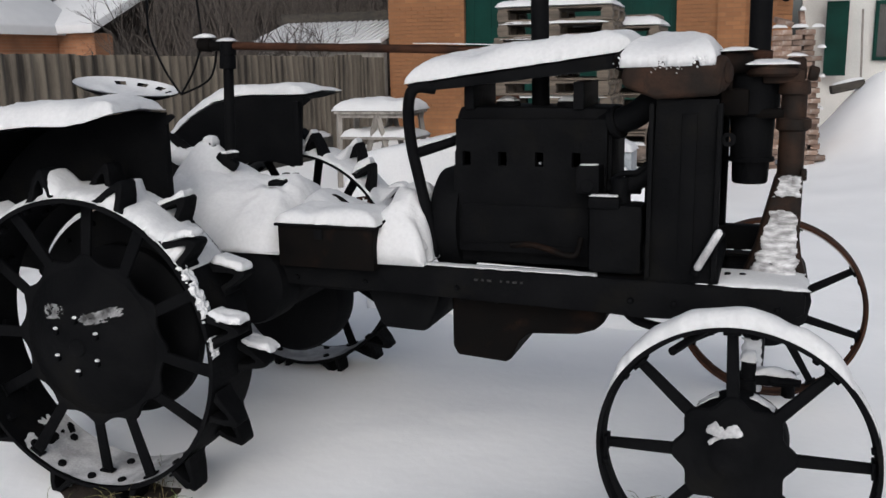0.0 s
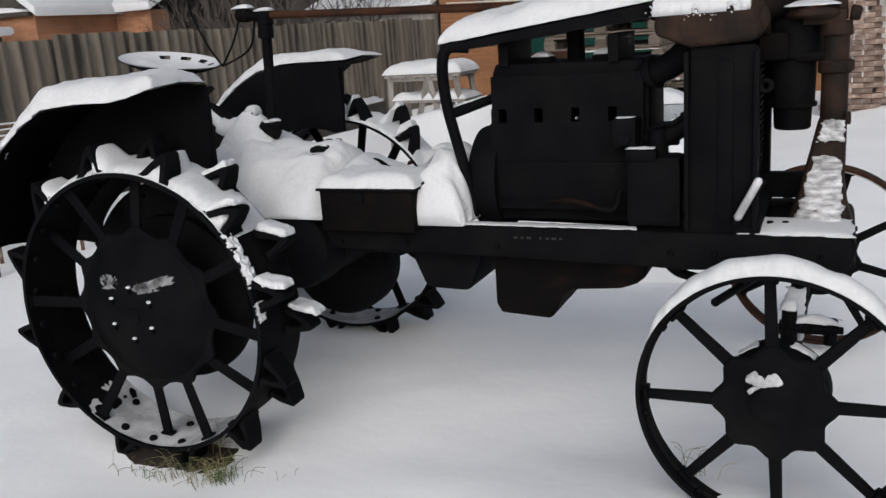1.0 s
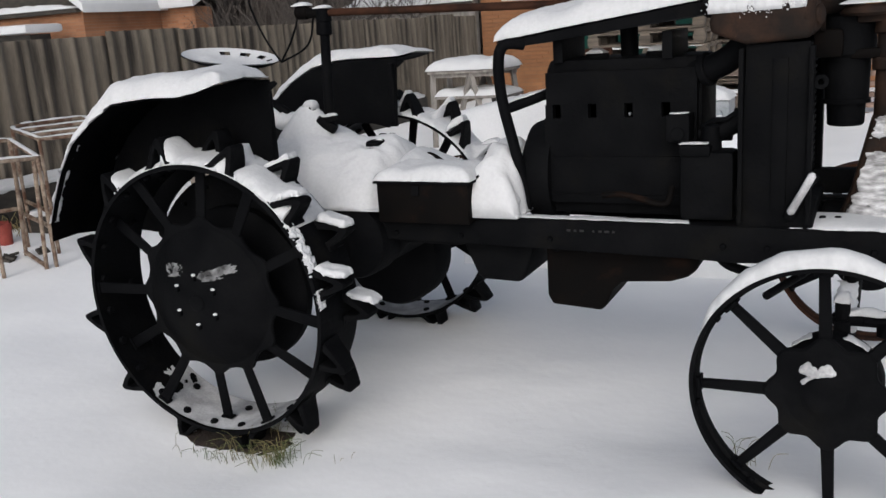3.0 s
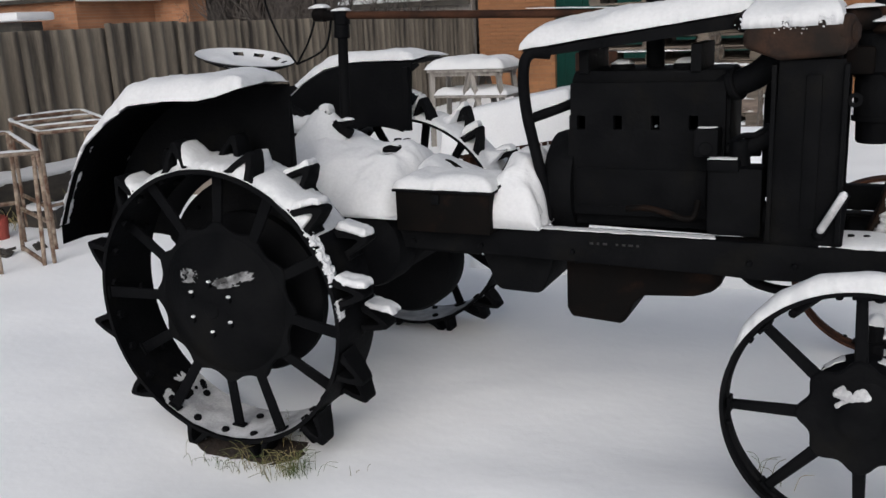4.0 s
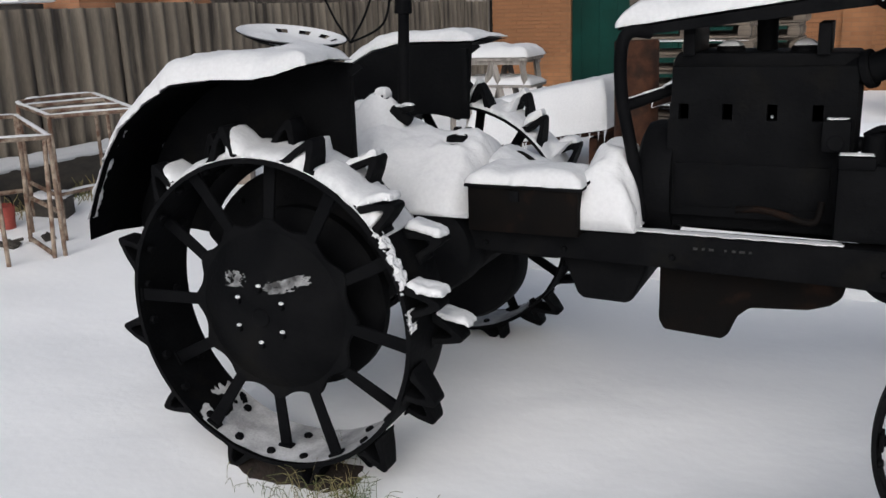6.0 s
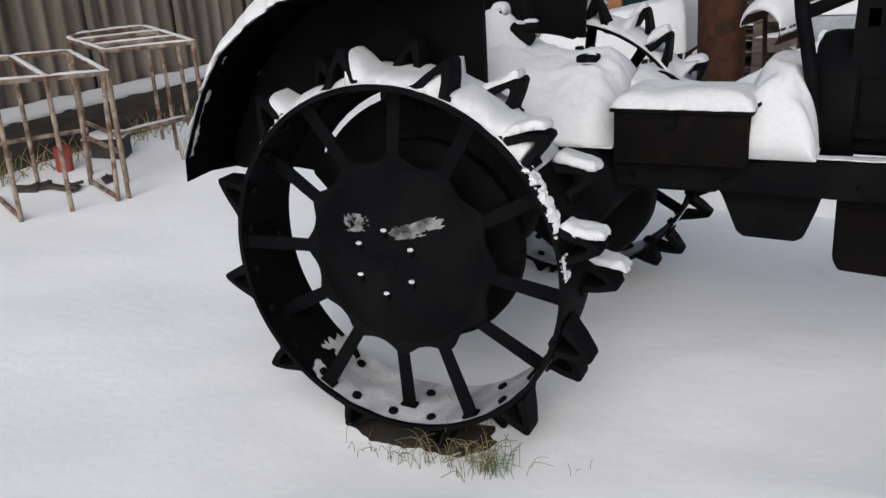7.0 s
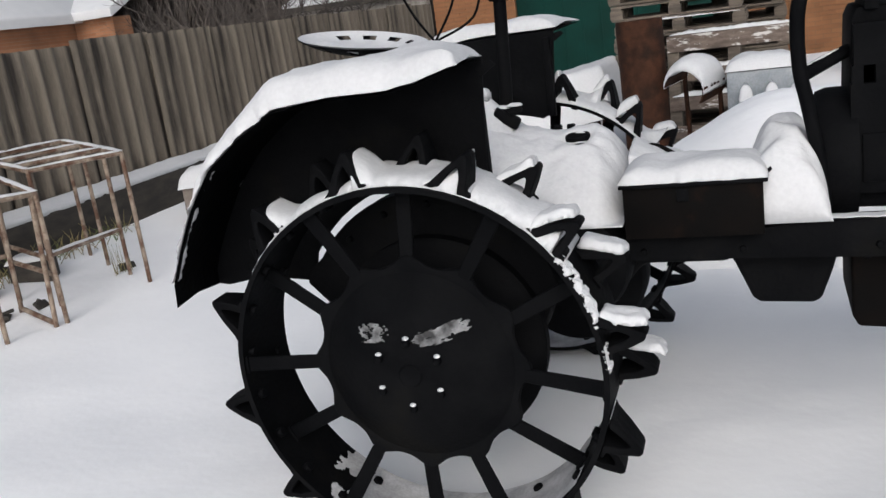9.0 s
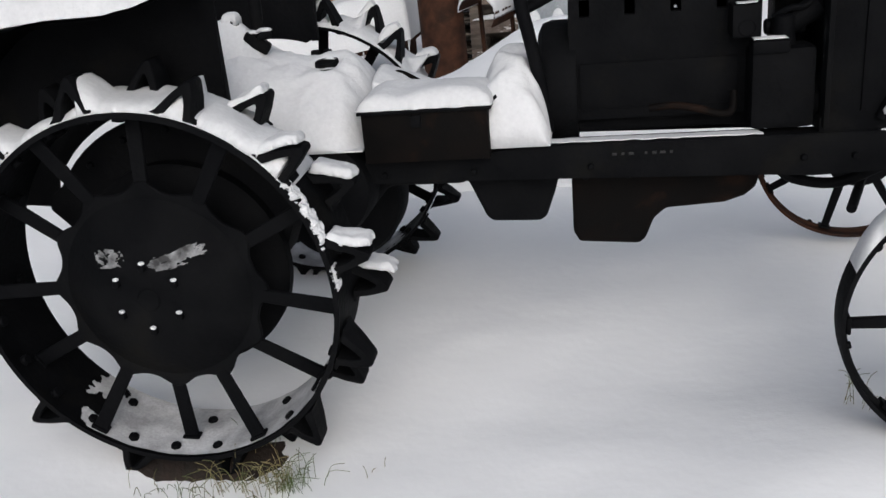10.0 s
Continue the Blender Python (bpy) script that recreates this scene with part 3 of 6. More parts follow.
def seat_at(r, a):
    c, s = math.cos(a), math.sin(a)
    k = 1.0 - 0.16 * max(0.0, c) ** 2
    return Vector((SEAT[0] + 0.240 * r * c, SEAT[1] + 0.220 * r * s * k, SEAT[2] + 0.050 * r ** 2.6 - 0.042 * r * c + 0.012 * r * s))


bm = bmesh.new()
NR, NA = 10, 72
ring = [[bm.verts.new(seat_at((i + 1) / NR, k * math.tau / NA)) for k in range(NA)] for i in range(NR)]
mid = bm.verts.new(seat_at(0, 0))
for k in range(NA):
    bm.faces.new((mid, ring[0][k], ring[0][(k + 1) % NA]))
for i in range(NR - 1):
    for k in range(NA):
        if i in (6, 7) and k % 6 in (1, 2) and 4 < k < 68:
            continue
        bm.faces.new((ring[i][k], ring[i + 1][k], ring[i + 1][(k + 1) % NA], ring[i][(k + 1) % NA]))
bmesh.ops.solidify(bm, geom=bm.faces[:], thickness=0.006)
seat = part("seat", bm, IRON, tractor, "pressed-steel pan seat with holes")
bm = bmesh.new()
tube(bm, smooth_path([(-0.33, YC, 1.45), (-0.30, YC, 1.36), (-0.10, YC, 1.25), (0.02, YC, 1.10)]), 0.026)
part("seat_spring", bm, IRON, seat)

# steering post, shaft and gear
bm = bmesh.new()
rod(bm, (0.125, YC, 1.02), (0.155, YC, 1.66), 0.025, 0.022, 16)
rod(bm, (0.150, YC, 1.60), (0.153, YC, 1.66), 0.036, 0.034, 18, 0.004)
rod(bm, (0.155, YC, 1.655), (0.157, YC, 1.715), 0.036, 0.034, 18, 0.006)
part("steering_post", bm, IRON, tractor)
bm = bmesh.new()
rod(bm, (0.012, YC, 1.706), (0.08, YC, 1.703), 0.030, 0.030, 16, 0.008)
rod(bm, (0.05, YC, 1.703), (0.14, YC, 1.698), 0.024, 0.024, 12)
part("steering_joint", bm, IRON_RUST, tractor)
bm = bmesh.new()
rod(bm, (0.13, YC, 1.699), (2.38, YC + 0.02, 1.618), 0.0165, 0.0165, 14)
part("steering_shaft", bm, RUST, tractor, "long rust-brown steering shaft")
for pts in ([(-0.10, 0.92, 1.49), (-0.17, 0.91, 1.60), (-0.23, 0.90, 1.76), (-0.22, 0.89, 1.90)], [(-0.10, 0.92, 1.49), (-0.03, 0.93, 1.60), (0.01, 0.94, 1.73), (0.0, 0.94, 1.90)], [(-0.10, 0.92, 1.49), (0.05, 0.93, 1.56), (0.09, 0.94, 1.70)]):
    bm = bmesh.new()
    tube(bm, smooth_path(pts), 0.0048, 6)
    part("bent_wire", bm, IRON, tractor)

# bracket loop that carries the tank
bm = bmesh.new()
tube(bm, smooth_path([(1.160, 0.73, 0.86), (1.156, 0.73, 0.95), (1.140, 0.71, 1.06), (1.115, 0.69, 1.20), (1.100, 0.685, 1.275), (1.094, 0.67, 1.36), (1.095, 0.66, 1.44), (1.106, 0.66, 1.50), (1.130, 0.68, 1.522), (1.18, 0.72, 1.515)], 5), 0.022, 10)
bracket = part("bracket_loop", bm, IRON, tractor)
bm = bmesh.new()
tube(bm, smooth_path([(1.102, 0.69, 1.27), (1.14, 0.74, 1.282), (1.24, 0.85, 1.318)]), 0.020, 10)
part("bracket_arm", bm, IRON, bracket)
bm = bmesh.new()
rod(bm, (1.124, 0.645, 0.845), (1.124, 0.645, 0.908), 0.034, 0.033, 18, 0.006)
part("stud", bm, IRON, tractor)

# engine block with side plates
bm = bmesh.new()
prism(bm, [(1.225, 0.84), (1.245, 1.41), (1.26, 1.445), (1.83, 1.440), (1.845, 1.42), (1.845, 0.84)], 0.79, 1.10, 0.012)
engine = part("engine_block", bm, IRON, tractor)
bm = bmesh.new()
block(bm, (1.52, 0.756, 1.00), (0.50, 0.012, 0.15), w=0.006)
part("side_cover", bm, IRON, engine)
PORTS = (1.292, 1.435, 1.577, 1.717)
edges = [1.245] + [v for x in PORTS for v in (x - 0.0165, x + 0.0165)] + [1.83]
strips = [(1.535, 1.0565, 0.59, 0.333), (1.540, 1.3385, 0.58, 0.123)]
strips += [((x0 + x1) / 2, 1.25, x1 - x0, 0.0545) for x0, x1 in zip(edges[::2], edges[1::2])]
for x, z, w, h in strips:
    bm = bmesh.new()
    block(bm, (x, 0.778, z), (w, 0.042, h))
    part("face_plate", bm, IRON, engine)
# dark plates at the back of the openings, painting their shade
for x in PORTS:
    bm = bmesh.new()
    block(bm, (x, 0.7935, 1.25), (0.032, 0.007, 0.053))
    part("port", bm, HOLLOW_SHADE, engine)
# Pale stub added in the third opening, a highlight built as a solid.
bm = bmesh.new()
rod(bm, (1.577, 0.772, 1.235), (1.577, 0.79, 1.235), 0.005, 0.005, 10, 0.001)
part("plug_stub", bm, ZINC, engine, "tiny pale stub that stands in for a glint")
bm = bmesh.new()
tube(bm, smooth_path([(1.49, 0.68, 0.935), (1.56, 0.665, 0.944), (1.64, 0.66, 0.930), (1.70, 0.66, 0.912), (1.74, 0.665, 0.918), (1.75, 0.70, 0.97)]), 0.012, 10)
part("fuel_pipe", bm, IRON_RUST, engine)
for x in (1.42, 1.66):
    bm = bmesh.new()
    rod(bm, (x, 0.90, 1.435), (x, 0.90, 1.46), 0.05, 0.045, 20, 0.004)
    part("head_cap", bm, IRON, engine)

# round bell housing behind the block
bm = bmesh.new()
lathe(bm, [(0.001, 1.135), (0.17, 1.135), (0.20, 1.15), (0.21, 1.18), (0.21, 1.26), (0.001, 1.26)], 44)
bmesh.ops.transform(bm, matrix=Matrix(((0, 1, 0, 0), (1, 0, 0, 0), (0, 0, 1, 0), (0, 0, 0, 1))), verts=bm.verts)
part("bell_housing", bm, IRON, engine, m=pose(0, YC, 0.99))

# governor box, magneto and carburettor between block and radiator
bm = bmesh.new()
block(bm, (1.778, 0.715, 1.19), (0.085, 0.11, 0.10), w=0.010)
rod(bm, (1.778, 0.655, 1.17), (1.778, 0.68, 1.17), 0.026, 0.03, 18, 0.004)
part("governor_box", bm, IRON, tractor)
bm = bmesh.new()
block(bm, (1.885, 0.69, 0.985), (0.19, 0.13, 0.25), w=0.02)
block(bm, (1.845, 0.66, 1.115), (0.11, 0.09, 0.04), w=0.010)
block(bm, (1.90, 0.68, 0.90), (0.12, 0.09, 0.08), w=0.02)
part("magneto", bm, IRON, tractor)
bm = bmesh.new()
rod(bm, (1.89, 0.70, 1.10), (1.89, 0.70, 1.20), 0.040, 0.032, 16, 0.006)
rod(bm, (1.90, 0.72, 1.16), (2.00, 0.72, 1.22), 0.034, 0.038, 14, 0.006)
rod(bm, (1.84, 0.73, 1.16), (1.96, 0.73, 1.16), 0.024, None, 12, 0.004)
rod(bm, (1.985, 0.71, 1.20), (1.985, 0.71, 1.255), 0.022, 0.018, 12, 0.004)
part("carburettor", bm, IRON, tractor)
bm = bmesh.new()
tube(bm, smooth_path([(1.86, 0.70, 1.19), (1.90, 0.69, 1.215), (1.95, 0.69, 1.22), (1.99, 0.70, 1.25)]), 0.010, 8)
part("throttle_rod", bm, IRON, tractor)
bm = bmesh.new()
rod(bm, (1.96, 0.70, 0.93), (2.00, 0.70, 0.93), 0.05, None, 20, 0.006)
part("fan_pulley", bm, IRON, tractor)
bm = bmesh.new()
tube(bm, smooth_path([(1.79, 0.84, 1.385), (1.86, 0.80, 1.39), (1.94, 0.78, 1.425), (2.02, 0.77, 1.50)]), 0.048, 14)
hose = part("water_elbow", bm, IRON, tractor)
bm = bmesh.new()
rod(bm, (1.845, 0.805, 1.385), (1.872, 0.795, 1.393), 0.062, None, 20, 0.005)
part("flange", bm, IRON, hose)

# radiator core, side plates and top tank
bm = bmesh.new()
block(bm, (2.13, YC, 1.17), (0.14, 0.50, 0.58), w=0.006)
radiator = part("radiator", bm, IRON, tractor)
for k in range(22):
    bm = bmesh.new()
    block(bm, (2.206, YC, 0.91 + 0.024 * k), (0.012, 0.46, 0.006))
    part("fin", bm, IRON, radiator)
for y in (0.62, mirror(0.62)):
    bm = bmesh.new()
    prism(bm, [(2.005, 0.855), (2.018, 1.48), (2.222, 1.48), (2.232, 0.87)], y - 0.012, y + 0.012, 0.004)
    part("side_plate", bm, IRON, radiator)
    for xs in ((1.998, 2.012), (2.218, 2.236)):
        bm = bmesh.new()
        block(bm, (sum(xs) / 2, y, 1.165), (0.016, 0.07, 0.60), w=0.003)
        part("edge_strip", bm, IRON, radiator)
    bm = bmesh.new()
    block(bm, (2.13, y - 0.014 if y < YC else y + 0.014, 1.17), (0.05, 0.012, 0.52), w=0.004)
    part("rib", bm, IRON, radiator)
bm = bmesh.new()
prism(bm, [(1.99, 0.845), (1.99, 0.895), (2.245, 0.905), (2.245, 0.845)], 0.61, mirror(0.61), 0.01)
part("bottom_tank", bm, IRON, radiator)
bm = bmesh.new()
prism(bm, [(1.905, 1.522), (1.898, 1.565), (1.922, 1.612), (2.17, 1.615), (2.215, 1.595), (2.232, 1.545), (2.222, 1.490), (2.02, 1.478)], 0.58, mirror(0.58), 0.020, 3)
part("top_tank", bm, TANK_RUST, radiator, "rusty cast radiator top tank")
bm = bmesh.new()
rod(bm, (2.205, 0.64, 1.562), (2.242, 0.63, 1.562), 0.062, 0.056, 18, 0.010)
rod(bm, (2.235, 0.635, 1.562), (2.255, 0.63, 1.562), 0.036, 0.032, 14, 0.006)
part("inlet_flange", bm, TANK_RUST, radiator, "rust-brown flange")
bm = bmesh.new()
lathe(bm, [(0.010, 0.0), (0.024, 0.0), (0.024, 0.012), (0.010, 0.012)], 16)
part("lifting_eye", bm, IRON, radiator, m=pose(2.255, 0.62, 1.345))
bm = bmesh.new()
prism(bm, [(1.93, 0.92), (1.93, 1.32), (1.955, 1.46), (2.03, 1.46), (2.03, 0.92)], 1.06, mirror(0.64), 0.012)
part("fan_shroud", bm, IRON, radiator)

# fuel tank hood
TANK_HALF = 0.215


def tank_top(u, s):
    """Height of the tank's upper skin at u along it and s across it."""
    return 1.553 + 0.112 * u - 0.016 * s * s - 0.012 * abs(s) ** 8


bm = bmesh.new()
NU, NV = 24, 12
up, dn = {}, {}
for a in range(NU + 1):
    for b in range(NV + 1):
        u, v = a / NU, b / NV
        s = 2 * v - 1
        x = 1.072 + 0.845 * u
        y = YC + TANK_HALF * s
        zb = 1.498 + 0.092 * u + 0.028 * max(0.0, 1 - u / 0.10)
        up[a, b] = bm.verts.new((x, y, tank_top(u, s)))
        dn[a, b] = bm.verts.new((x + (0.02 if a == 0 else 0), y, zb))
for a in range(NU):
    for b in range(NV):
        bm.faces.new((up[a, b], up[a + 1, b], up[a + 1, b + 1], up[a, b + 1]))
        bm.faces.new((dn[a, b], dn[a, b + 1], dn[a + 1, b + 1], dn[a + 1, b]))
for a in range(NU):
    for b in (0, NV):
        bm.faces.new((up[a, b], dn[a, b], dn[a + 1, b], up[a + 1, b]))
for b in range(NV):
    for a in (0, NU):
        bm.faces.new((up[a, b], dn[a, b], dn[a, b + 1], up[a, b + 1]))
bevel(bm, 0.008, 2, 50)
part("fuel_tank", bm, IRON, tractor)
bm = bmesh.new()
rod(bm, (1.885, 0.70, 1.602), (1.915, 0.64, 1.622), 0.036, 0.03, 14, 0.006)
part("tank_cap", bm, IRON_RUST, tractor)
for x in (1.30, 1.72):
    bm = bmesh.new()
    block(bm, (x, YC, 1.485), (0.04, 0.30, 0.10), w=0.005)
    part("tank_support", bm, IRON, tractor)

# exhaust and air intake
bm = bmesh.new()
rod(bm, (1.530, 0.98, 1.42), (1.518, 0.98, 2.15), 0.035, 0.035, 18)
part("exhaust_pipe", bm, IRON, tractor)
bm = bmesh.new()
rod(bm, (2.335, 0.98, 1.52), (2.328, 0.98, 2.2), 0.0385, 0.0385, 20)
part("intake_pipe", bm, IRON, tractor)
bm = bmesh.new()
rod(bm, (2.322, 0.98, 1.40), (2.322, 0.98, 1.56), 0.094, 0.090, 28, 0.014)
cleaner = part("air_cleaner", bm, IRON, tractor)
bm = bmesh.new()
rod(bm, (2.322, 0.98, 1.245), (2.322, 0.98, 1.41), 0.074, 0.078, 28, 0.006)
part("lower_body", bm, IRON, cleaner)
bm = bmesh.new()
rod(bm, (2.322, 0.98, 1.157), (2.322, 0.98, 1.25), 0.063, 0.067, 28, 0.006)
part("oil_cup", bm, IRON, cleaner)
for z in (1.245, 1.40):
    lathe_ring = bmesh.new()
    lathe(lathe_ring, [(0.062, z - 0.007), (0.082, z - 0.007), (0.082, z + 0.008), (0.062, z + 0.008)], 28, "Z")
    bmesh.ops.translate(lathe_ring, vec=(2.322, 0.98, 0), verts=lathe_ring.verts)
    part("clamp_ring", lathe_ring, IRON, cleaner)
bm = bmesh.new()
block(bm, (2.26, 0.90, 1.455), (0.10, 0.06, 0.10), w=0.02)
block(bm, (2.39, 0.93, 1.415), (0.12, 0.08, 0.035), w=0.012)
rod(bm, (2.215, 0.88, 1.59), (2.315, 0.90, 1.597), 0.040, 0.034, 16, 0.008)
block(bm, (2.24, 0.865, 1.53), (0.022, 0.03, 0.06), w=0.006)
part("intake_bracket", bm, IRON_RUST, tractor)

# steering pedestal
bm = bmesh.new()
prism(bm, [(2.30, 0.80), (2.325, 0.86), (2.352, 0.935), (2.412, 1.20), (2.503, 1.20), (2.503, 0.98), (2.515, 0.90), (2.545, 0.80)], YC - 0.075, YC + 0.075, 0.02, 3)
rod(bm, (2.459, YC, 1.18), (2.459, YC, 1.53), 0.045, 0.043, 24, 0.006)
rod(bm, (2.459, YC, 1.355), (2.459, YC, 1.40), 0.057, 0.057, 24, 0.006)
rod(bm, (2.459, YC, 1.48), (2.459, YC, 1.53), 0.055, 0.05, 24, 0.006)
block(bm, (2.505, YC - 0.02, 1.38), (0.03, 0.05, 0.035), w=0.008)
block(bm, (2.505, YC - 0.02, 1.20), (0.02, 0.05, 0.04), w=0.006)
part("steering_pedestal", bm, TANK_RUST, tractor, "rust-brown steering pedestal")
bm = bmesh.new()
rod(bm, (2.385, YC, 1.545), (2.385, YC, 1.582), 0.096, 0.092, 28, 0.01)
rod(bm, (2.459, YC, 1.53), (2.459, YC, 1.61), 0.038, 0.032, 18, 0.008)
block(bm, (2.42, YC, 1.545), (0.14, 0.09, 0.05), w=0.012)
rod(bm, (2.50, YC, 1.555), (2.535, YC, 1.55), 0.028, 0.024, 14, 0.006)
part("steering_gear_case", bm, TANK_RUST, tractor, "round rusty steering gear case")
bm = bmesh.new()
prism(bm, [(2.25, 0.74), (2.25, 0.840), (2.53, 0.840), (2.548, 0.81), (2.53, 0.73), (2.42, 0.69)], 0.625, mirror(0.625), 0.02, 3)
part("front_casting", bm, IRON, tractor)
bm = bmesh.new()
tube(bm, smooth_path([(2.165, 0.60, 0.885), (2.205, 0.595, 0.97), (2.245, 0.59, 1.04)]), 0.020, 10)
part("crank_handle", bm, IRON, tractor)
bm = bmesh.new()
block(bm, (2.29, YC + 0.28, 0.91), (0.20, 0.06, 0.10), w=0.012)
part("radiator_stay", bm, IRON, tractor)
for x in (2.27, 2.32):
    bm = bmesh.new()
    rod(bm, (x, 0.72, 0.83), (x, 0.72, 0.87), 0.012, 0.012, 8, 0.002)
    part("stud", bm, IRON, tractor)

# front axle with knuckles
bm = bmesh.new()
tube(bm, smooth_path([(2.36, 0.22, 0.55), (2.37, 0.46, 0.60), (2.38, YC, 0.66), (2.40, 1.38, 0.58), (2.42, 1.64, 0.50)]), 0.032, 14)
block(bm, (2.38, YC, 0.70), (0.14, 0.20, 0.12), w=0.02)
part("front_axle", bm, IRON, tractor)
for x, y, z in ((2.36, 0.22, 0.0), (2.42, 1.66, -0.03)):
    bm = bmesh.new()
    rod(bm, (x, y, 0.46 + z), (x, y, 0.66 + z), 0.028, 0.024, 18, 0.005)
    rod(bm, (x, y, 0.66 + z), (x, y, 0.715 + z), 0.022, 0.022, 12, 0.004)
    block(bm, (x + 0.05, y + 0.02, 0.655 + z), (0.16, 0.045, 0.03), w=0.006)
    rod(bm, (x + 0.115, y + 0.02, 0.605 + z), (x + 0.115, y + 0.02, 0.685 + z), 0.020, 0.020, 12, 0.004)
    rod(bm, (x + 0.06, y - 0.005, 0.66 + z), (x + 0.15, y - 0.005, 0.66 + z), 0.012, 0.012, 10, 0.003)
    part("steering_knuckle", bm, IRON, tractor)
bm = bmesh.new()
tube(bm, smooth_path([(2.27, 0.72, 0.73), (2.10, 0.74, 0.645), (1.96, 0.76, 0.655), (1.90, 0.77, 0.70)]), 0.018, 10)
part("drag_link", bm, IRON, tractor)
bm = bmesh.new()
tube(bm, [(2.10, 0.60, 0.60), (2.47, 1.60, 0.64)], 0.016, 10)
part("tie_rod", bm, IRON, tractor)


# ---- snow lying on the tractor ----
def rim_snow(m, r, a0, a1, y0, y1, thick, seed, n=60, lean=0.5):
    """Snow along the upper part of a rim."""
    bm = bmesh.new()
    rows = []
    nv = 8
    for i in range(n + 1):
        u = i / n
        a = radians(a0 + (a1 - a0) * u)
        c, s = math.cos(a), math.sin(a)
        row = []
        for j in range(nv + 1):
            v = j / nv
            y = y0 + (y1 - y0) * v
            e = math.sqrt(max(0, 1 - abs(2 * v - 1) ** 2.4)) * min(1, 8 * u, 8 * (1 - u)) ** 0.5
            h = thick * e * max(0.15, s) ** 0.6 * (1 + 0.28 * lump(c * 2 + seed, y * 3, s * 2, 2.2) + 0.10 * lump(c + seed, y, s, 9))
            h = max(h, 0.003)
            p = Vector((c * (r + h * (1 - lean)), y + 0.008 * lump(c * 3, seed, s * 3, 5), s * (r + h * (1 - lean)) + lean * h))
            row.append(bm.verts.new(m @ p))
        for j in range(nv, -1, -1):
            y = y0 + (y1 - y0) * j / nv
            row.append(bm.verts.new(m @ Vector((c * (r + 0.001), y, s * (r + 0.001)))))
        rows.append(row)
    k = len(rows[0])
    for p, q in zip(rows, rows[1:]):
        for j in range(k):
            bm.faces.new((p[j], p[(j + 1) % k], q[(j + 1) % k], q[j]))
    bm.faces.new(rows[0])
    bm.faces.new(rows[-1][::-1])
    return bm


def lug_snow(m, r, phase, y0, y1, seed, n=420):
    """Snow on the upper rim of a lugged wheel, hung between the near lugs."""
    bm = bmesh.new()
    rows, nv = [], 18
    for i in range(n + 1):
        u = i / n
        ad = 158 - 124 * u
        c, s = math.cos(radians(ad)), math.sin(radians(ad))
        row = []
        for j in range(nv + 1):
            v = j / nv
            e = max(0.0, 1 - abs(2 * v - 1) ** 4) ** 0.5 * min(1, 10 * u, 10 * (1 - u)) ** 0.5
            h = 0.024 * max(0.0, s) ** 2 + 0.014 * max(0.0, lump(ad * 0.16, v * 2.2, seed, 1.0))
            for q in range(5):
                lug = phase + 30 * q
                up_hill = 1 if lug < 90 else -1
                d = (ad - lug + 2.2) * up_hill
                w = min(1.0, 2.2 * max(0.0, 1 - abs(v - 0.25) / 0.55))
                if q == 1:
                    k2 = 0.036 + 0.070 * max(0.0, 1 - d / 13) ** 1.3 if 0 < d < 26 else 0.0
                elif q == 0:
                    k2 = 0.0
                else:
                    k2 = 0.098 * max(0.0, 1 - d / 26) ** 5.0 if d > 0 else 0.0
                h = max(h, w * k2)
            h = h * e * (1 + 0.20 * lump(c * 2 + seed, v * 0.5, s * 2, 3) + 0.07 * lump(c + seed, v * 0.3, s, 14)) + 0.002
            up = 0.28
            row.append(bm.verts.new(m @ Vector((c * (r + h * (1 - up)), y0 + (y1 - y0) * v + 0.010 * lump(c * 4, seed, s * 4, 4) + 0.005 * lump(ad, seed, v, 0.7), s * (r + h * (1 - up)) + up * h))))
        for j in range(nv, -1, -1):
            row.append(bm.verts.new(m @ Vector((c * (r + 0.001), y0 + (y1 - y0) * j / nv, s * (r + 0.001)))))
        rows.append(row)
    k = len(rows[0])
    for a, b in zip(rows, rows[1:]):
        for j in range(k):
            bm.faces.new((a[j], a[(j + 1) % k], b[(j + 1) % k], b[j]))
    bm.faces.new(rows[0])
    bm.faces.new(rows[-1][::-1])
    return bm


def lug_slab(m, theta, y, thick, seed, fall, length=0.125):
    """Snow lying from the rim out to the tip of one lug, almost level."""
    x0, z0 = polar(theta + 6, RR + 0.013)
    dx, dz = math.cos(radians(fall)), math.sin(radians(fall))

    def pos(u, v):
        return m @ Vector((x0 + dx * length * u, y + (2 * v - 1) * 0.046 * (1 - 0.25 * u ** 2), z0 + dz * length * u + 0.010 * math.sin(3 * u + seed)))
    return cap(pos, 24, 16, thick, seed, 0.012, droop=0.008, edge=0.30)


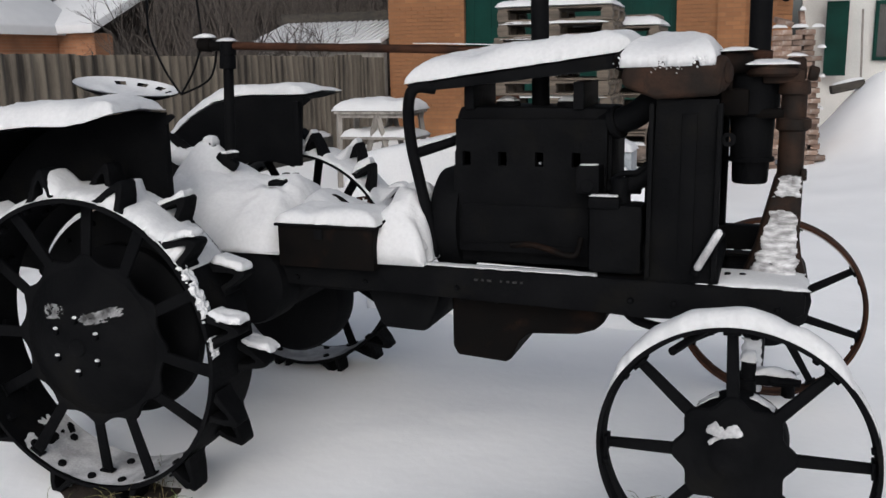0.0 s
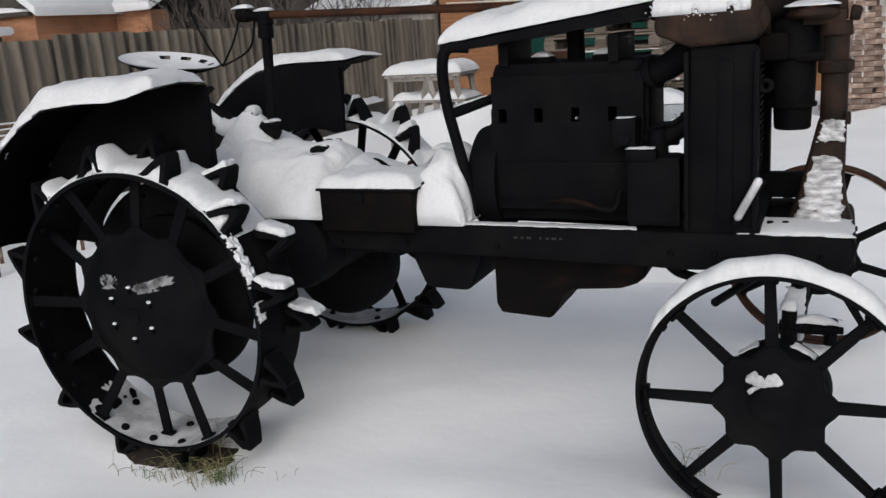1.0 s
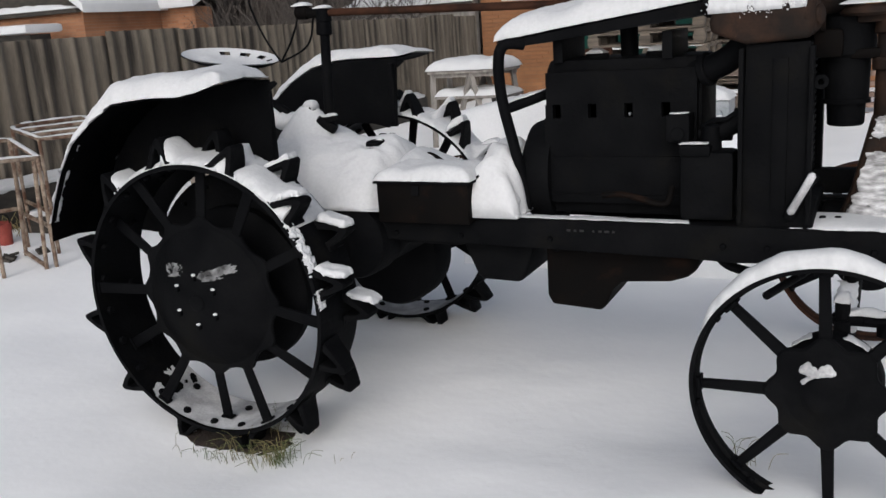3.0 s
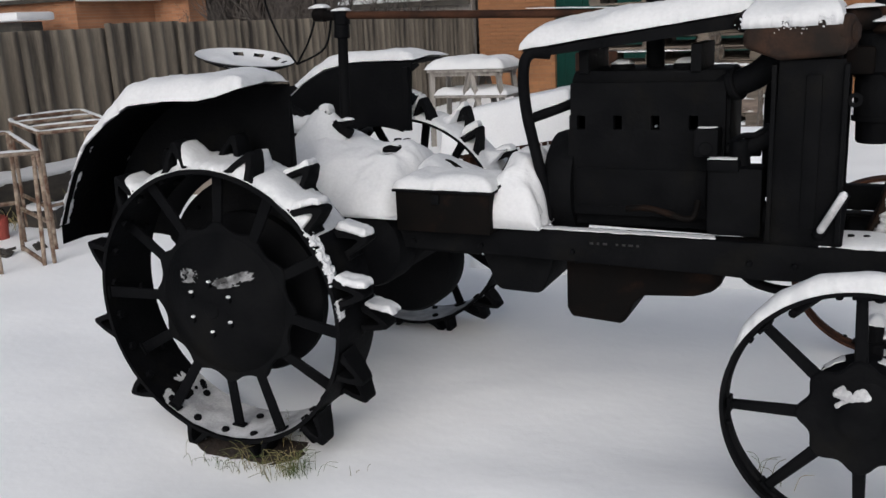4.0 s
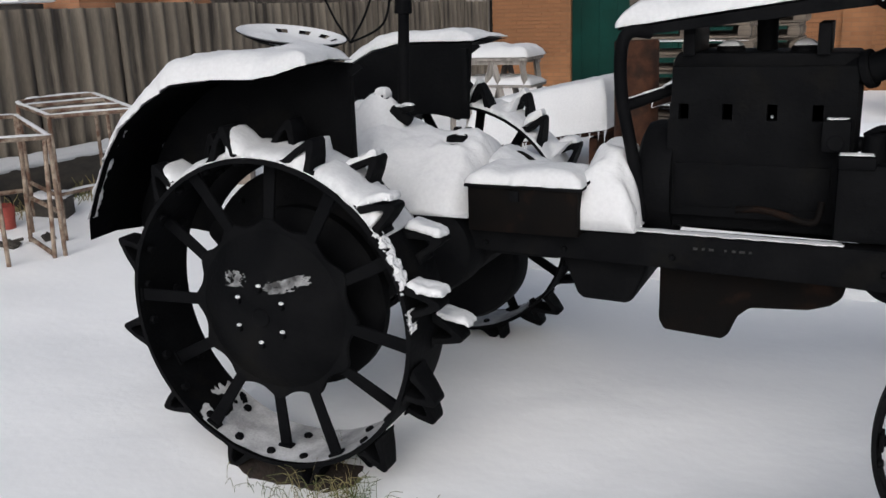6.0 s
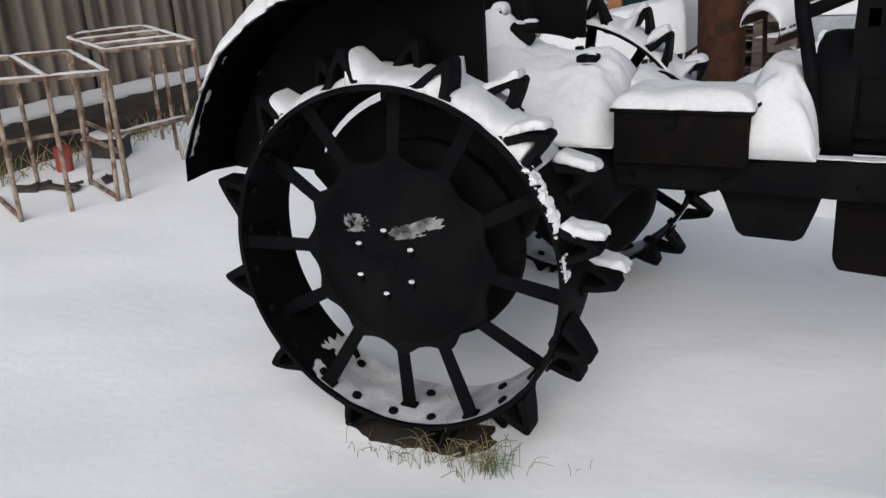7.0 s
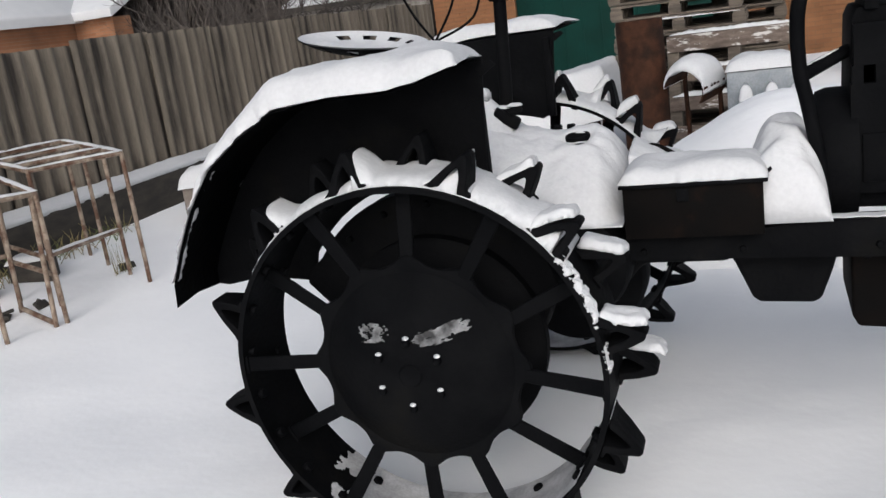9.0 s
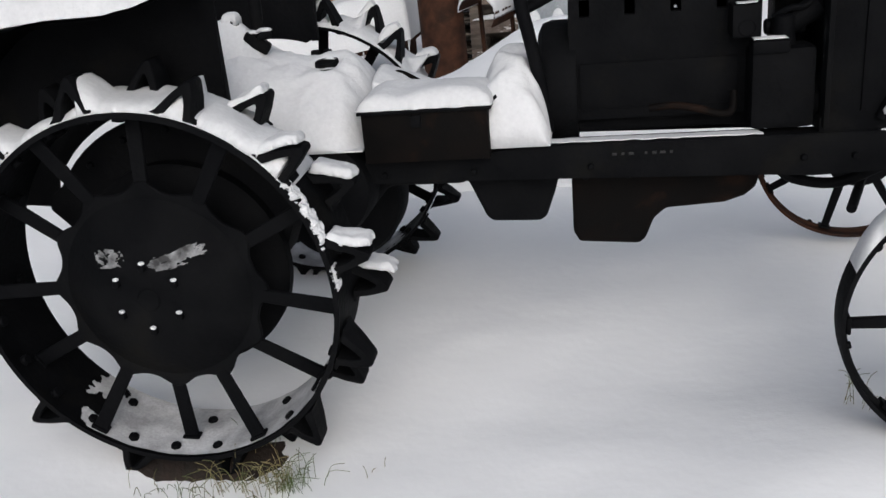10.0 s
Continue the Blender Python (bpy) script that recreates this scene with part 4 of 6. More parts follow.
def dusting(m, r, a0, a1, y0, y1, seed, n=300, nv=64, cut=0.0):
    """Thin broken snow on the inside of a rim."""
    bm = bmesh.new()
    vs = {}
    for i in range(n + 1):
        for j in range(nv + 1):
            u, v = i / n, j / nv
            a = radians(a0 + (a1 - a0) * u)
            h = 0.004 + 0.003 * lump(u * 9, v * 2, seed, 2)
            vs[i, j] = bm.verts.new(m @ Vector((math.cos(a) * (r - h), y0 + (y1 - y0) * v, math.sin(a) * (r - h))))
    for i in range(n):
        for j in range(nv):
            u, v = i / n, j / nv
            fade = min(1.0, 3.6 * u, 9 * (1 - u)) - 0.56
            if lump(u * 7 + seed, v * 2.2, 0, 1.6) * 0.9 + lump(u * 30, v * 8, seed, 1.3) * 0.40 + fade * 2.2 > cut + 0.02:
                bm.faces.new((vs[i, j], vs[i + 1, j], vs[i + 1, j + 1], vs[i, j + 1]))
    bmesh.ops.delete(bm, geom=[v for v in bm.verts if not v.link_faces], context="VERTS")
    return bm


def crust(m, r, a0, a1, y0, y1, thick, seed, n=90, nv=26):
    """Ragged broken clumps of snow stuck to the outside of a rim."""
    bm = bmesh.new()
    vs = {}
    for i in range(n + 1):
        for j in range(nv + 1):
            u, v = i / n, j / nv
            a = radians(a0 + (a1 - a0) * u)
            h = thick * (0.7 + 0.6 * lump(u * 5, v * 2, seed, 2) + 0.2 * lump(u * 14, v * 4, seed, 2)) * (1 - (2 * v - 1) ** 4)
            q = r + max(0.002, h)
            vs[i, j] = bm.verts.new(m @ Vector((math.cos(a) * q, y0 + (y1 - y0) * v + 0.006 * lump(u * 20, v, seed, 2), math.sin(a) * q)))
    for i in range(n):
        for j in range(nv):
            u, v = i / n, j / nv
            if lump(u * 5 + seed, v * 1.2, 0, 1.6) + lump(u * 13, v * 3, seed, 1.3) * 0.4 + 0.45 * math.sin(math.pi * v) > 0.0:
                bm.faces.new((vs[i, j], vs[i + 1, j], vs[i + 1, j + 1], vs[i, j + 1]))
    bmesh.ops.delete(bm, geom=[v for v in bm.verts if not v.link_faces], context="VERTS")
    bmesh.ops.solidify(bm, geom=bm.faces[:], thickness=0.008)
    return bm


def heap(x0, x1, y0, y1, f, base, n=44, seed=0.0, rough=0.012):
    """A mass of snow between base(x, y) and f(x, y)."""
    bm = bmesh.new()
    top, bot = {}, {}
    for i in range(n + 1):
        for j in range(n + 1):
            x, y = x0 + (x1 - x0) * i / n, y0 + (y1 - y0) * j / n
            zb = base(x, y)
            z = f(x, y) + rough * (lump(x + seed, y, 0, 9) + 0.5 * lump(x, y + seed, 0, 24))
            top[i, j] = bm.verts.new((x + 0.003 * lump(x, y, seed, 30), y + 0.003 * lump(y, x, seed, 30), max(z, zb + 0.004)))
            bot[i, j] = bm.verts.new((x, y, zb))
    for i in range(n):
        for j in range(n):
            bm.faces.new((top[i, j], top[i + 1, j], top[i + 1, j + 1], top[i, j + 1]))
            bm.faces.new((bot[i, j], bot[i, j + 1], bot[i + 1, j + 1], bot[i + 1, j]))
    for i in range(n):
        for j in (0, n):
            bm.faces.new((top[i, j], bot[i, j], bot[i + 1, j], top[i + 1, j]))
            bm.faces.new((top[j, i], bot[j, i], bot[j, i + 1], top[j, i + 1]))
    return bm


snow("snow ridge along the rear wheel rim", lug_snow(REAR, RR, 11.3, 0.010, 0.276, 1.0), "rim_snow")
snow("snow ridge along the far rear wheel rim", lug_snow(FAR_REAR, RR, 28.4, 0.0, 0.276, 7.0), "rim_snow")
for theta, y, thick, fall in ((56.8, 0.212, 0.026, 14), (26.8, 0.212, 0.021, -2), (11.3, 0.062, 0.019, -12), (-3.2, 0.212, 0.017, -20), (41.3, 0.062, 0.018, 10)):
    snow("snow lying on a wheel lug", lug_slab(REAR, theta, y, thick, theta * 0.3, fall), "lug_snow")
for theta, y in ((102.2, 0.212), (118.4, 0.062), (132.2, 0.212), (148.4, 0.062), (162.2, 0.212)):
    bm = cap(lambda u, v, w=FAR_REAR @ on_wheel(theta, RR, y): w @ Vector((0.062 - 0.035 * u, (2 * v - 1) * 0.05 * (1 - 0.3 * u), 0.008 + 0.10 * u)), 16, 12, 0.036, theta * 0.2, 0.010, edge=0.55)
    snow("snow lying on a wheel lug", bm, "lug_snow")
for a0, a1, y0, y1, th, sd in ((38, 15, -0.002, 0.060, 0.016, 1.0), (9, 2, 0.0, 0.05, 0.010, 3.0)):
    snow("ragged clumps of snow on the wheel rim", crust(REAR, RR, a0, a1, y0, y1, th, sd), "rim_snow")
# the grey tone here also carries the shade inside the rims
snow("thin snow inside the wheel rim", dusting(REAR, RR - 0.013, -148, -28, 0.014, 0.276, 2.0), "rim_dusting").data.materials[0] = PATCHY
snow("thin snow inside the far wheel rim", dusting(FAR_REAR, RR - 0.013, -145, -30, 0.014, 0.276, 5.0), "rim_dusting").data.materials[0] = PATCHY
snow("snow on the front wheel rim", rim_snow(FRONT, 0.392, 158, 40, 0.0, 0.094, 0.044, 2.0, 110), "rim_snow")
snow("thin snow on the front wheel rim", rim_snow(FRONT, 0.392, 44, 18, 0.012, 0.075, 0.010, 6.0), "rim_snow")
snow("snow on the far front wheel rim", rim_snow(FRONT_FAR, 0.40, 150, 30, 0.0, 0.09, 0.012, 5.0), "rim_snow")
# fender snow
for near in (True, False):
    f = (lambda y: y) if near else mirror
    co, ci = polyline(CROWN[:9]), polyline(INNER[:9])

    DX, DZ, sag = (0.0, 0.0, 0.0) if near else (-0.03, 0.028, 0.05)

    def pos(u, v, f=f, co=co, ci=ci, DX=DX, DZ=DZ, sag=sag):
        xo, zo = co(u)
        xi, zi = ci(u)
        return xo + (xi - xo) * v + DX, f(0.002 + 0.345 * v), DZ - sag * max(0.0, xo + (xi - xo) * v + 0.05) + zo + (zi - zo) * v + 0.012 * (1 - abs(2 * v - 1)) + 0.006
    if near:
        lower = polyline(CROWN[7:11])

        def strip(u, v, lower=lower):
            x, z = lower(u)
            return x - 0.004, -0.004 + 0.05 * v, z + 0.002
        snow("thin strip of snow on the fender edge", cap(strip, 60, 6, 0.012, 4.0, 0.004, edge=0.9), "edge_snow")
    snow("thick snow lying along a fender", cap(pos, 70, 22, 0.074 if near else 0.055, 3.0 if near else 8.0, 0.010, edge=0.42), "fender_snow")
snow("snow on the tool box lid", cap(flat(0.565, 1.004, 0.530, 0.775, 1.004), 36, 20, 0.060, 2.2, 0.008, edge=0.45), "lid_snow")


RIDGE = [(-0.28, 1.07), (-0.18, 1.11), (-0.05, 1.18), (0.10, 1.19), (0.21, 1.145), (0.32, 1.12), (0.44, 1.115), (0.55, 1.085), (0.69, 1.03), (0.84, 0.94), (1.04, 0.89)]


def ridge(x):
    for a, c in zip(RIDGE, RIDGE[1:]):
        if a[0] <= x <= c[0]:
            return a[1] + (c[1] - a[1]) * (x - a[0]) / (c[0] - a[0])
    return 0.9


def gear_f(x, y):
    s = (y - 0.93) / 0.385
    z = 0.876 + (ridge(x) - 0.876) * max(0.0, 1 - abs(s) ** 2.3) ** 0.9
    z += 0.02 * math.exp(-((x - 0.44) ** 2 + (y - 0.95) ** 2) / 0.02)
    z -= 0.13 * max(0.0, (x - 0.46) / 0.10) ** 2 if x < 0.567 else 0.0
    z -= 0.045 * math.exp(-((x - 0.385) ** 2 + (y - 0.87) ** 2) / 0.0022)
    return z


def tower_f(x, y):
    d = math.hypot((x - 0.03) / 0.20, (y - 0.905) / 0.17)
    z = 1.03 + 0.29 * max(0.0, 1 - d) ** 0.62
    return min(z, 1.288 - 0.12 * max(0.0, x - 0.045)) if x < 0.095 else z - 0.35 * (x - 0.095)


snow("deep snow over the gearbox", heap(-0.22, 0.566, 0.55, 1.31, gear_f, lambda x, y: 0.872, 96, 4.0, 0.015), "gearbox_snow")
snow("snow behind the tool box", heap(0.57, 1.00, 0.765, 1.31, gear_f, lambda x, y: 0.865, 44, 4.0, 0.010), "gearbox_snow")
snow("snow piled on the gear lever tower", heap(-0.17, 0.23, 0.735, 1.075, tower_f, lambda x, y: 1.02, 56, 2.0, 0.012), "tower_snow")
bm = bmesh.new()
tube(bm, smooth_path([(-0.20, 0.90, 1.30), (-0.16, 0.90, 1.25), (-0.11, 0.90, 1.215), (-0.02, 0.90, 1.22)], 6), [0.010, 0.014, 0.018, 0.022] + [0.028] * 6 + [0.042] * 9, 12)
for v in bm.verts:
    v.co += Vector((0, lump(v.co.x, v.co.z, 0, 30), lump(v.co.x, v.co.y, v.co.z, 30))) * 0.012
snow("snow bridge from the tower to the fender", bm, "tower_snow")
snow("snow knob on the lever", cap(flat(0.025, 0.085, 0.87, 0.92, 1.286), 10, 10, 0.028, 1.0, 0.004, droop=0.02, edge=0.8), "tower_snow")
snow("snow rim round the filler neck", cap(flat(0.345, 0.425, 0.842, 0.86, 1.095), 16, 6, 0.008, 1.0, 0.006, edge=0.8), "neck_snow")
snow("snow on the lever fork", cap(flat(0.150, 0.205, 0.86, 0.89, 1.238), 12, 6, 0.014, 1.3, 0.006, edge=0.8), "fork_snow")


def clutch_f(x, y):
    s, t = (y - 0.82) / 0.25, (x - 1.050 - 0.012 * lump(y * 2, 0, 0, 12)) / 0.118
    k = 0.275 + 0.03 * lump(x * 2, y * 2, 0, 6)
    return 0.86 + k * max(0.0, 1 - s * s) ** 0.45 * max(0.0, 1 - abs(t) ** 2.6) ** 0.6


snow("snow heaped behind the tool box", heap(0.925, 1.175, 0.575, 1.065, clutch_f, lambda x, y: 0.855, 72, 6.0, 0.010), "clutch_snow")
snow("snow on the stud beside the tool box", cap(flat(1.09, 1.158, 0.605, 0.69, 0.908), 14, 12, 0.05, 2.4, 0.014, droop=0.004, edge=0.5), "clutch_snow")


def hood(u, v):
    s = 2 * v - 1
    return 1.060 + 0.862 * u, YC + (TANK_HALF + 0.006) * s, tank_top(u, 0.98 * s) + 0.002


snow("thick snow along the fuel tank", cap(hood, 150, 60, 0.068, 5.0, 0.009, edge=0.34), "hood_snow")
snow("rounded snow cap on the radiator tank", cap(flat(1.893, 2.205, 0.578, 1.265, 1.608, 1.612), 80, 80, 0.086, 6.1, 0.012, droop=0.026, edge=0.75), "radiator_snow")
snow("thin snow on the frame rail", cap(flat(1.16, 1.825, 0.603, 0.652, 0.853, 0.850), 60, 6, 0.005, 1.4, 0.004, edge=0.6), "rail_snow")
snow("thin snow on the frame rail", cap(flat(2.17, 2.535, 0.606, 0.86, 0.843, 0.842), 24, 12, 0.02, 1.9, 0.006, edge=0.6), "rail_snow")
snow("snow on the steering gear case", cap(flat(2.292, 2.470, 0.83, 1.00, 1.583), 16, 16, 0.022, 2.0, 0.004, edge=0.9), "case_snow")
snow("snow on the intake bracket", cap(flat(2.20, 2.325, 0.86, 0.93, 1.630, 1.634), 14, 10, 0.016, 2.6, 0.004, edge=0.8), "case_snow")
snow("snow on the pedestal top", cap(flat(2.425, 2.493, 0.885, 0.955, 1.61), 10, 10, 0.014, 2.9, 0.003, edge=0.9), "case_snow")


crumb = random.Random(12)
bm = bmesh.new()
for k in range(190):
    x = crumb.choice((1.92, 1.965, 2.035, 2.075, 2.15)) + crumb.gauss(0, 0.022)
    z = 1.618 - abs(crumb.gauss(0, 0.022 + 0.012 * lump(x, 0, 0, 14)))
    r = crumb.uniform(0.0012, 0.0045) * (1.0 if z > 1.585 else 0.6)
    q = bmesh.new()
    bmesh.ops.create_icosphere(q, subdivisions=1, radius=r)
    for v in q.verts:
        v.co = v.co * (1 + 0.7 * lump(v.co.x + k, v.co.y, v.co.z, 90))
    bmesh.ops.transform(q, matrix=pose(x, 0.580, z, 0, crumb.uniform(0, 90), 0) @ Matrix.Diagonal((1.5, 0.6, 1.0, 1)), verts=q.verts)
    join(bm, q)
snow("crumbs of snow on the rusty tank face", bm, "snow_crumbs")
for x0, x1, y0, y1, z, th in ((1.745, 1.81, 0.665, 0.70, 1.240, 0.003), (1.795, 1.888, 0.618, 0.66, 1.136, 0.010), (1.385, 1.455, 0.87, 0.93, 1.458, 0.022), (1.622, 1.695, 0.87, 0.93, 1.458, 0.022)):
    snow("small snow patch on an engine ledge", cap(flat(x0, x1, y0, y1, z), 14, 8, th, x0 * 3, 0.004, edge=1.0), "ledge_snow")


def pedestal_crust(z0, z1, seed, bulge, gate):
    """Rippled snow on the near face of the steering pedestal between two heights."""
    bm = bmesh.new()
    n, k = 64, 34
    vs = {}
    for i in range(n + 1):
        z = z0 + (z1 - z0) * i / n
        f = max(0.0, min(1.0, (z - 0.84) / 0.36))
        xa, xb = 2.325 + 0.095 * f ** 0.9, 2.530 - 0.030 * min(1.0, 4 * f)
        for j in range(k + 1):
            v = j / k
            e = 1 - abs(2 * v - 1) ** 3
            out = bulge * max(0.0, 1 - f * 2.2) ** 2 * e + 0.006 * e * (1 + lump(v * 1.2 + seed, z * 16, 0, 3.2)) + 0.005 * e * lump(v * 3, z * 30, seed, 2)
            vs[i, j] = bm.verts.new((xa + (xb - xa) * v, YC - 0.076 - out + (0.02 * max(0.0, f - 0.95)), z))
    for i in range(n):
        for j in range(k):
            u, v = i / n, j / k
            e = min(1.0, 5 * v, 5 * (1 - v), 3.5 * (1 - u) + 0.25, 6 * u + gate)
            if e + 0.75 * lump(v * 2.2 + seed, u * 4, 1, 1.9) > 0.42:
                bm.faces.new((vs[i, j], vs[i + 1, j], vs[i + 1, j + 1], vs[i, j + 1]))
    bmesh.ops.delete(bm, geom=[v for v in bm.verts if not v.link_faces], context="VERTS")
    bmesh.ops.solidify(bm, geom=bm.faces[:], thickness=0.004)
    return bm


snow("rippled snow clinging to the steering pedestal", pedestal_crust(0.845, 1.08, 2.0, 0.085, 1.0), "pedestal_snow").data.materials[0] = RIPPLE
snow("rippled snow clinging to the steering pedestal", pedestal_crust(1.125, 1.205, 6.0, 0.0, 0.3), "pedestal_snow").data.materials[0] = RIPPLE
bm = bmesh.new()
tube(bm, smooth_path([(2.170, 0.584, 0.902), (2.208, 0.574, 0.975), (2.245, 0.570, 1.048)]), [0.006] + [0.0135] * 11 + [0.006], 10)
snow("snow on the crank handle", bm, "crank_snow").data.materials[0] = PATCHY
# snow on hub faces, seat, knuckle
def hub_patch(m, cx, cz, w, h, seed):
    """A ragged star-shaped crust of snow on the wheel plate."""
    bm = bmesh.new()
    n, vs = 44, {}
    for i in range(n + 1):
        for j in range(n + 1):
            u, v = 2 * i / n - 1, 2 * j / n - 1
            out = 0.010 * max(0.0, 1 - u * u - v * v) + 0.003 * lump(u, v, seed, 5)
            vs[i, j] = bm.verts.new(m @ Vector((cx + w * u, 0.022 - out, cz + h * v)))
    for i in range(n):
        for j in range(n):
            u, v = 2 * i / n - 1, 2 * j / n - 1
            arm = 0.34 + 0.5 * abs(u * v) ** 0.5 * 1.2 - math.hypot(u, v) * 0.75
            if arm + 0.13 * lump(u * 2, v * 2, seed, 1.3) - 0.45 * max(0.0, math.hypot(u, v) - 0.85) > 0.02:
                bm.faces.new((vs[i, j], vs[i + 1, j], vs[i + 1, j + 1], vs[i, j + 1]))
    bmesh.ops.delete(bm, geom=[v for v in bm.verts if not v.link_faces], context="VERTS")
    bmesh.ops.solidify(bm, geom=bm.faces[:], thickness=0.003)
    return bm


snow("ragged snow caught on the front wheel plate", hub_patch(FRONT, -0.024, 0.058, 0.062, 0.052, 5.0), "hub_snow").data.materials[0] = PATCHY


def barrel_line(a0, a1):
    def pos(u, v):
        a = radians(a0 + (a1 - a0) * u)
        return FRONT @ Vector((0.149 * math.cos(a), 0.118 + 0.05 * v, 0.149 * math.sin(a)))
    return pos


for a0, a1 in ((140, 112), (74, 48)):
    snow("thin snow on the hub barrel", cap(barrel_line(a0, a1), 20, 5, 0.008, a0 * 0.1, 0.004, edge=0.8), "hub_snow")


def face_snow(cx, cz, w, h, slope, seed):
    """A thin broken crust of snow on the wheel disc."""
    bm = bmesh.new()
    n = 40
    vs = {}
    for i in range(n + 1):
        for j in range(n + 1):
            x, z = cx + w * (i / n - 0.5), cz + h * (j / n - 0.5) + slope * (i / n - 0.5)
            r = math.hypot(x, z - 0.60)
            y = 0.012 + max(0.0, r - 0.150) * 0.47
            vs[i, j] = bm.verts.new((x, y + 0.017 * x - 0.004 - 0.004 * (lump(x + seed, z, 0, 40) + 1), z))
    for i in range(n):
        for j in range(n):
            u, v = 2 * i / n - 1, 2 * j / n - 1
            e = 1 - (u * u + v * v)
            if 0.8 * e + 0.9 * lump(u * 2 + seed, v * 2, seed, 1.2) + 0.5 * lump(u * 6, v * 6, seed, 1.1) > 0.18:
                bm.faces.new((vs[i, j], vs[i + 1, j], vs[i + 1, j + 1], vs[i, j + 1]))
    bmesh.ops.delete(bm, geom=[v for v in bm.verts if not v.link_faces], context="VERTS")
    return bm


snow("thin crust of snow on the wheel disc", face_snow(-0.080, 0.735, 0.10, 0.055, -0.005, 3.0), "disc_snow").data.materials[0] = FROST

snow("thin crust of snow on the wheel disc", face_snow(0.120, 0.728, 0.17, 0.05, 0.035, 8.0), "disc_snow").data.materials[0] = FROST
for k in range(6):
    x, z = polar(28 + 60 * k, 0.103)
    bm = bmesh.new()
    bmesh.ops.create_uvsphere(bm, u_segments=10, v_segments=6, radius=0.0085)
    bmesh.ops.transform(bm, matrix=pose(x + 0.015, 0.006 + 0.017 * x, 0.608 + z + 0.009) @ Matrix.Diagonal((1.2, 1.0, 0.7, 1)), verts=bm.verts)
    snow("snow on a hub bolt", bm, "bolt_snow")
bm = bmesh.new()
def seat_snow_at(r, a):
    q = seat_at(r, a)
    full = SEAT[2] + 0.022 - 0.042 * r * math.cos(a) + 0.012 * r * math.sin(a) + 0.008 * r ** 4
    return Vector((q.x, q.y, max(q.z + 0.006, full + 0.022 * lump(q.x, q.y, 0, 11))))


inner = [[bm.verts.new(seat_snow_at(0.99 * (i + 1) / 8, k * math.tau / 48)) for k in range(48)] for i in range(8)]
top = bm.verts.new(seat_snow_at(0, 0))
for k in range(48):
    bm.faces.new((top, inner[0][k], inner[0][(k + 1) % 48]))
    for i in range(7):
        if i == 5 and k % 4 in (1, 2) and 6 <= k <= 19:
            continue
        bm.faces.new((inner[i][k], inner[i + 1][k], inner[i + 1][(k + 1) % 48], inner[i][(k + 1) % 48]))
snow("snow in the pan seat", bm, "seat_snow")
snow("snow on the front axle", cap(lambda u, v: (2.335 + 0.06 * v, 0.28 + 0.36 * u, 0.595 + 0.058 * u), 24, 8, 0.022, 2.3, 0.008, edge=0.7), "axle_snow")
snow("snow on the steering arm", cap(flat(2.335, 2.385, 0.195, 0.245, 0.715), 8, 8, 0.04, 1.2, 0.004, edge=0.8), "axle_snow")
snow("snow on the front knuckle", cap(flat(2.37, 2.50, 0.215, 0.265, 0.671), 14, 10, 0.02, 3.8, 0.01, edge=0.8), "knuckle_snow")
snow("snow on the steering joint", cap(flat(0.005, 0.085, 0.895, 0.945, 1.731), 10, 8, 0.018, 1.1, 0.004, edge=0.8), "joint_snow")
snow("snow on the steering post", cap(flat(0.12, 0.19, 0.89, 0.95, 1.714), 10, 8, 0.018, 1.7, 0.004, edge=0.8), "joint_snow")
snow("snow on the bracket arm", cap(lambda u, v: (1.11 + 0.12 * u, 0.695 + 0.14 * u + 0.02 * v, 1.293 + 0.032 * u), 14, 6, 0.010, 1.7, 0.003, edge=0.8), "arm_snow")
snow("snow line along the steering shaft", cap(flat(1.02, 1.36, 0.908, 0.932, 1.684, 1.672), 24, 4, 0.008, 2.7, 0.002, edge=0.8), "shaft_snow")

for a0, a1 in ((150, 118), (66, 36)):
    snow("crescent of snow on the front hub barrel", rim_snow(FRONT, 0.128, a0, a1, 0.060, 0.085, 0.012, a0 * 0.1, 24, 0.5), "hub_snow")
snow("snow tuft on the rack of the gear lever", cap(flat(0.10, 0.155, 0.865, 0.90, 1.232), 12, 6, 0.012, 1.9, 0.005, edge=0.8), "fork_snow")

# ---- the yard: fence, beam, racks ----
FX = -4.78  # line of the fence
fence = thing("fence", "weathered grey corrugated asbestos-cement sheet fence", "fence", kind="structure")


def sheet_mesh(width=1.12, height=1.74, waves=6.0, seed=0):
    bm = bmesh.new()
    n = 90
    a, b = [], []
    for i in range(n + 1):
        u = i / n
        y = width * u
        x = 0.026 * math.sin(math.tau * waves * u)
        a.append((x, y))
    cols = []
    for x, y in a:
        top = height + 0.006 * lump(y, seed, 0, 9)
        cols.append([bm.verts.new((x, y, z)) for z in (0.0, top * 0.5, top)] + [bm.verts.new((x - 0.008, y, z)) for z in (top, top * 0.5, 0.0)])
    for p, q in zip(cols, cols[1:]):
        for k in range(6):
            bm.faces.new((p[k], q[k], q[(k + 1) % 6], p[(k + 1) % 6]))
    bm.faces.new(cols[0])
    bm.faces.new(cols[-1][::-1])
    return mesh_of("sheet", bm, SHEET)


SHEETS = [sheet_mesh(seed=k) for k in range(3)]
rng = random.Random(4)
y, k = -4.0, 0
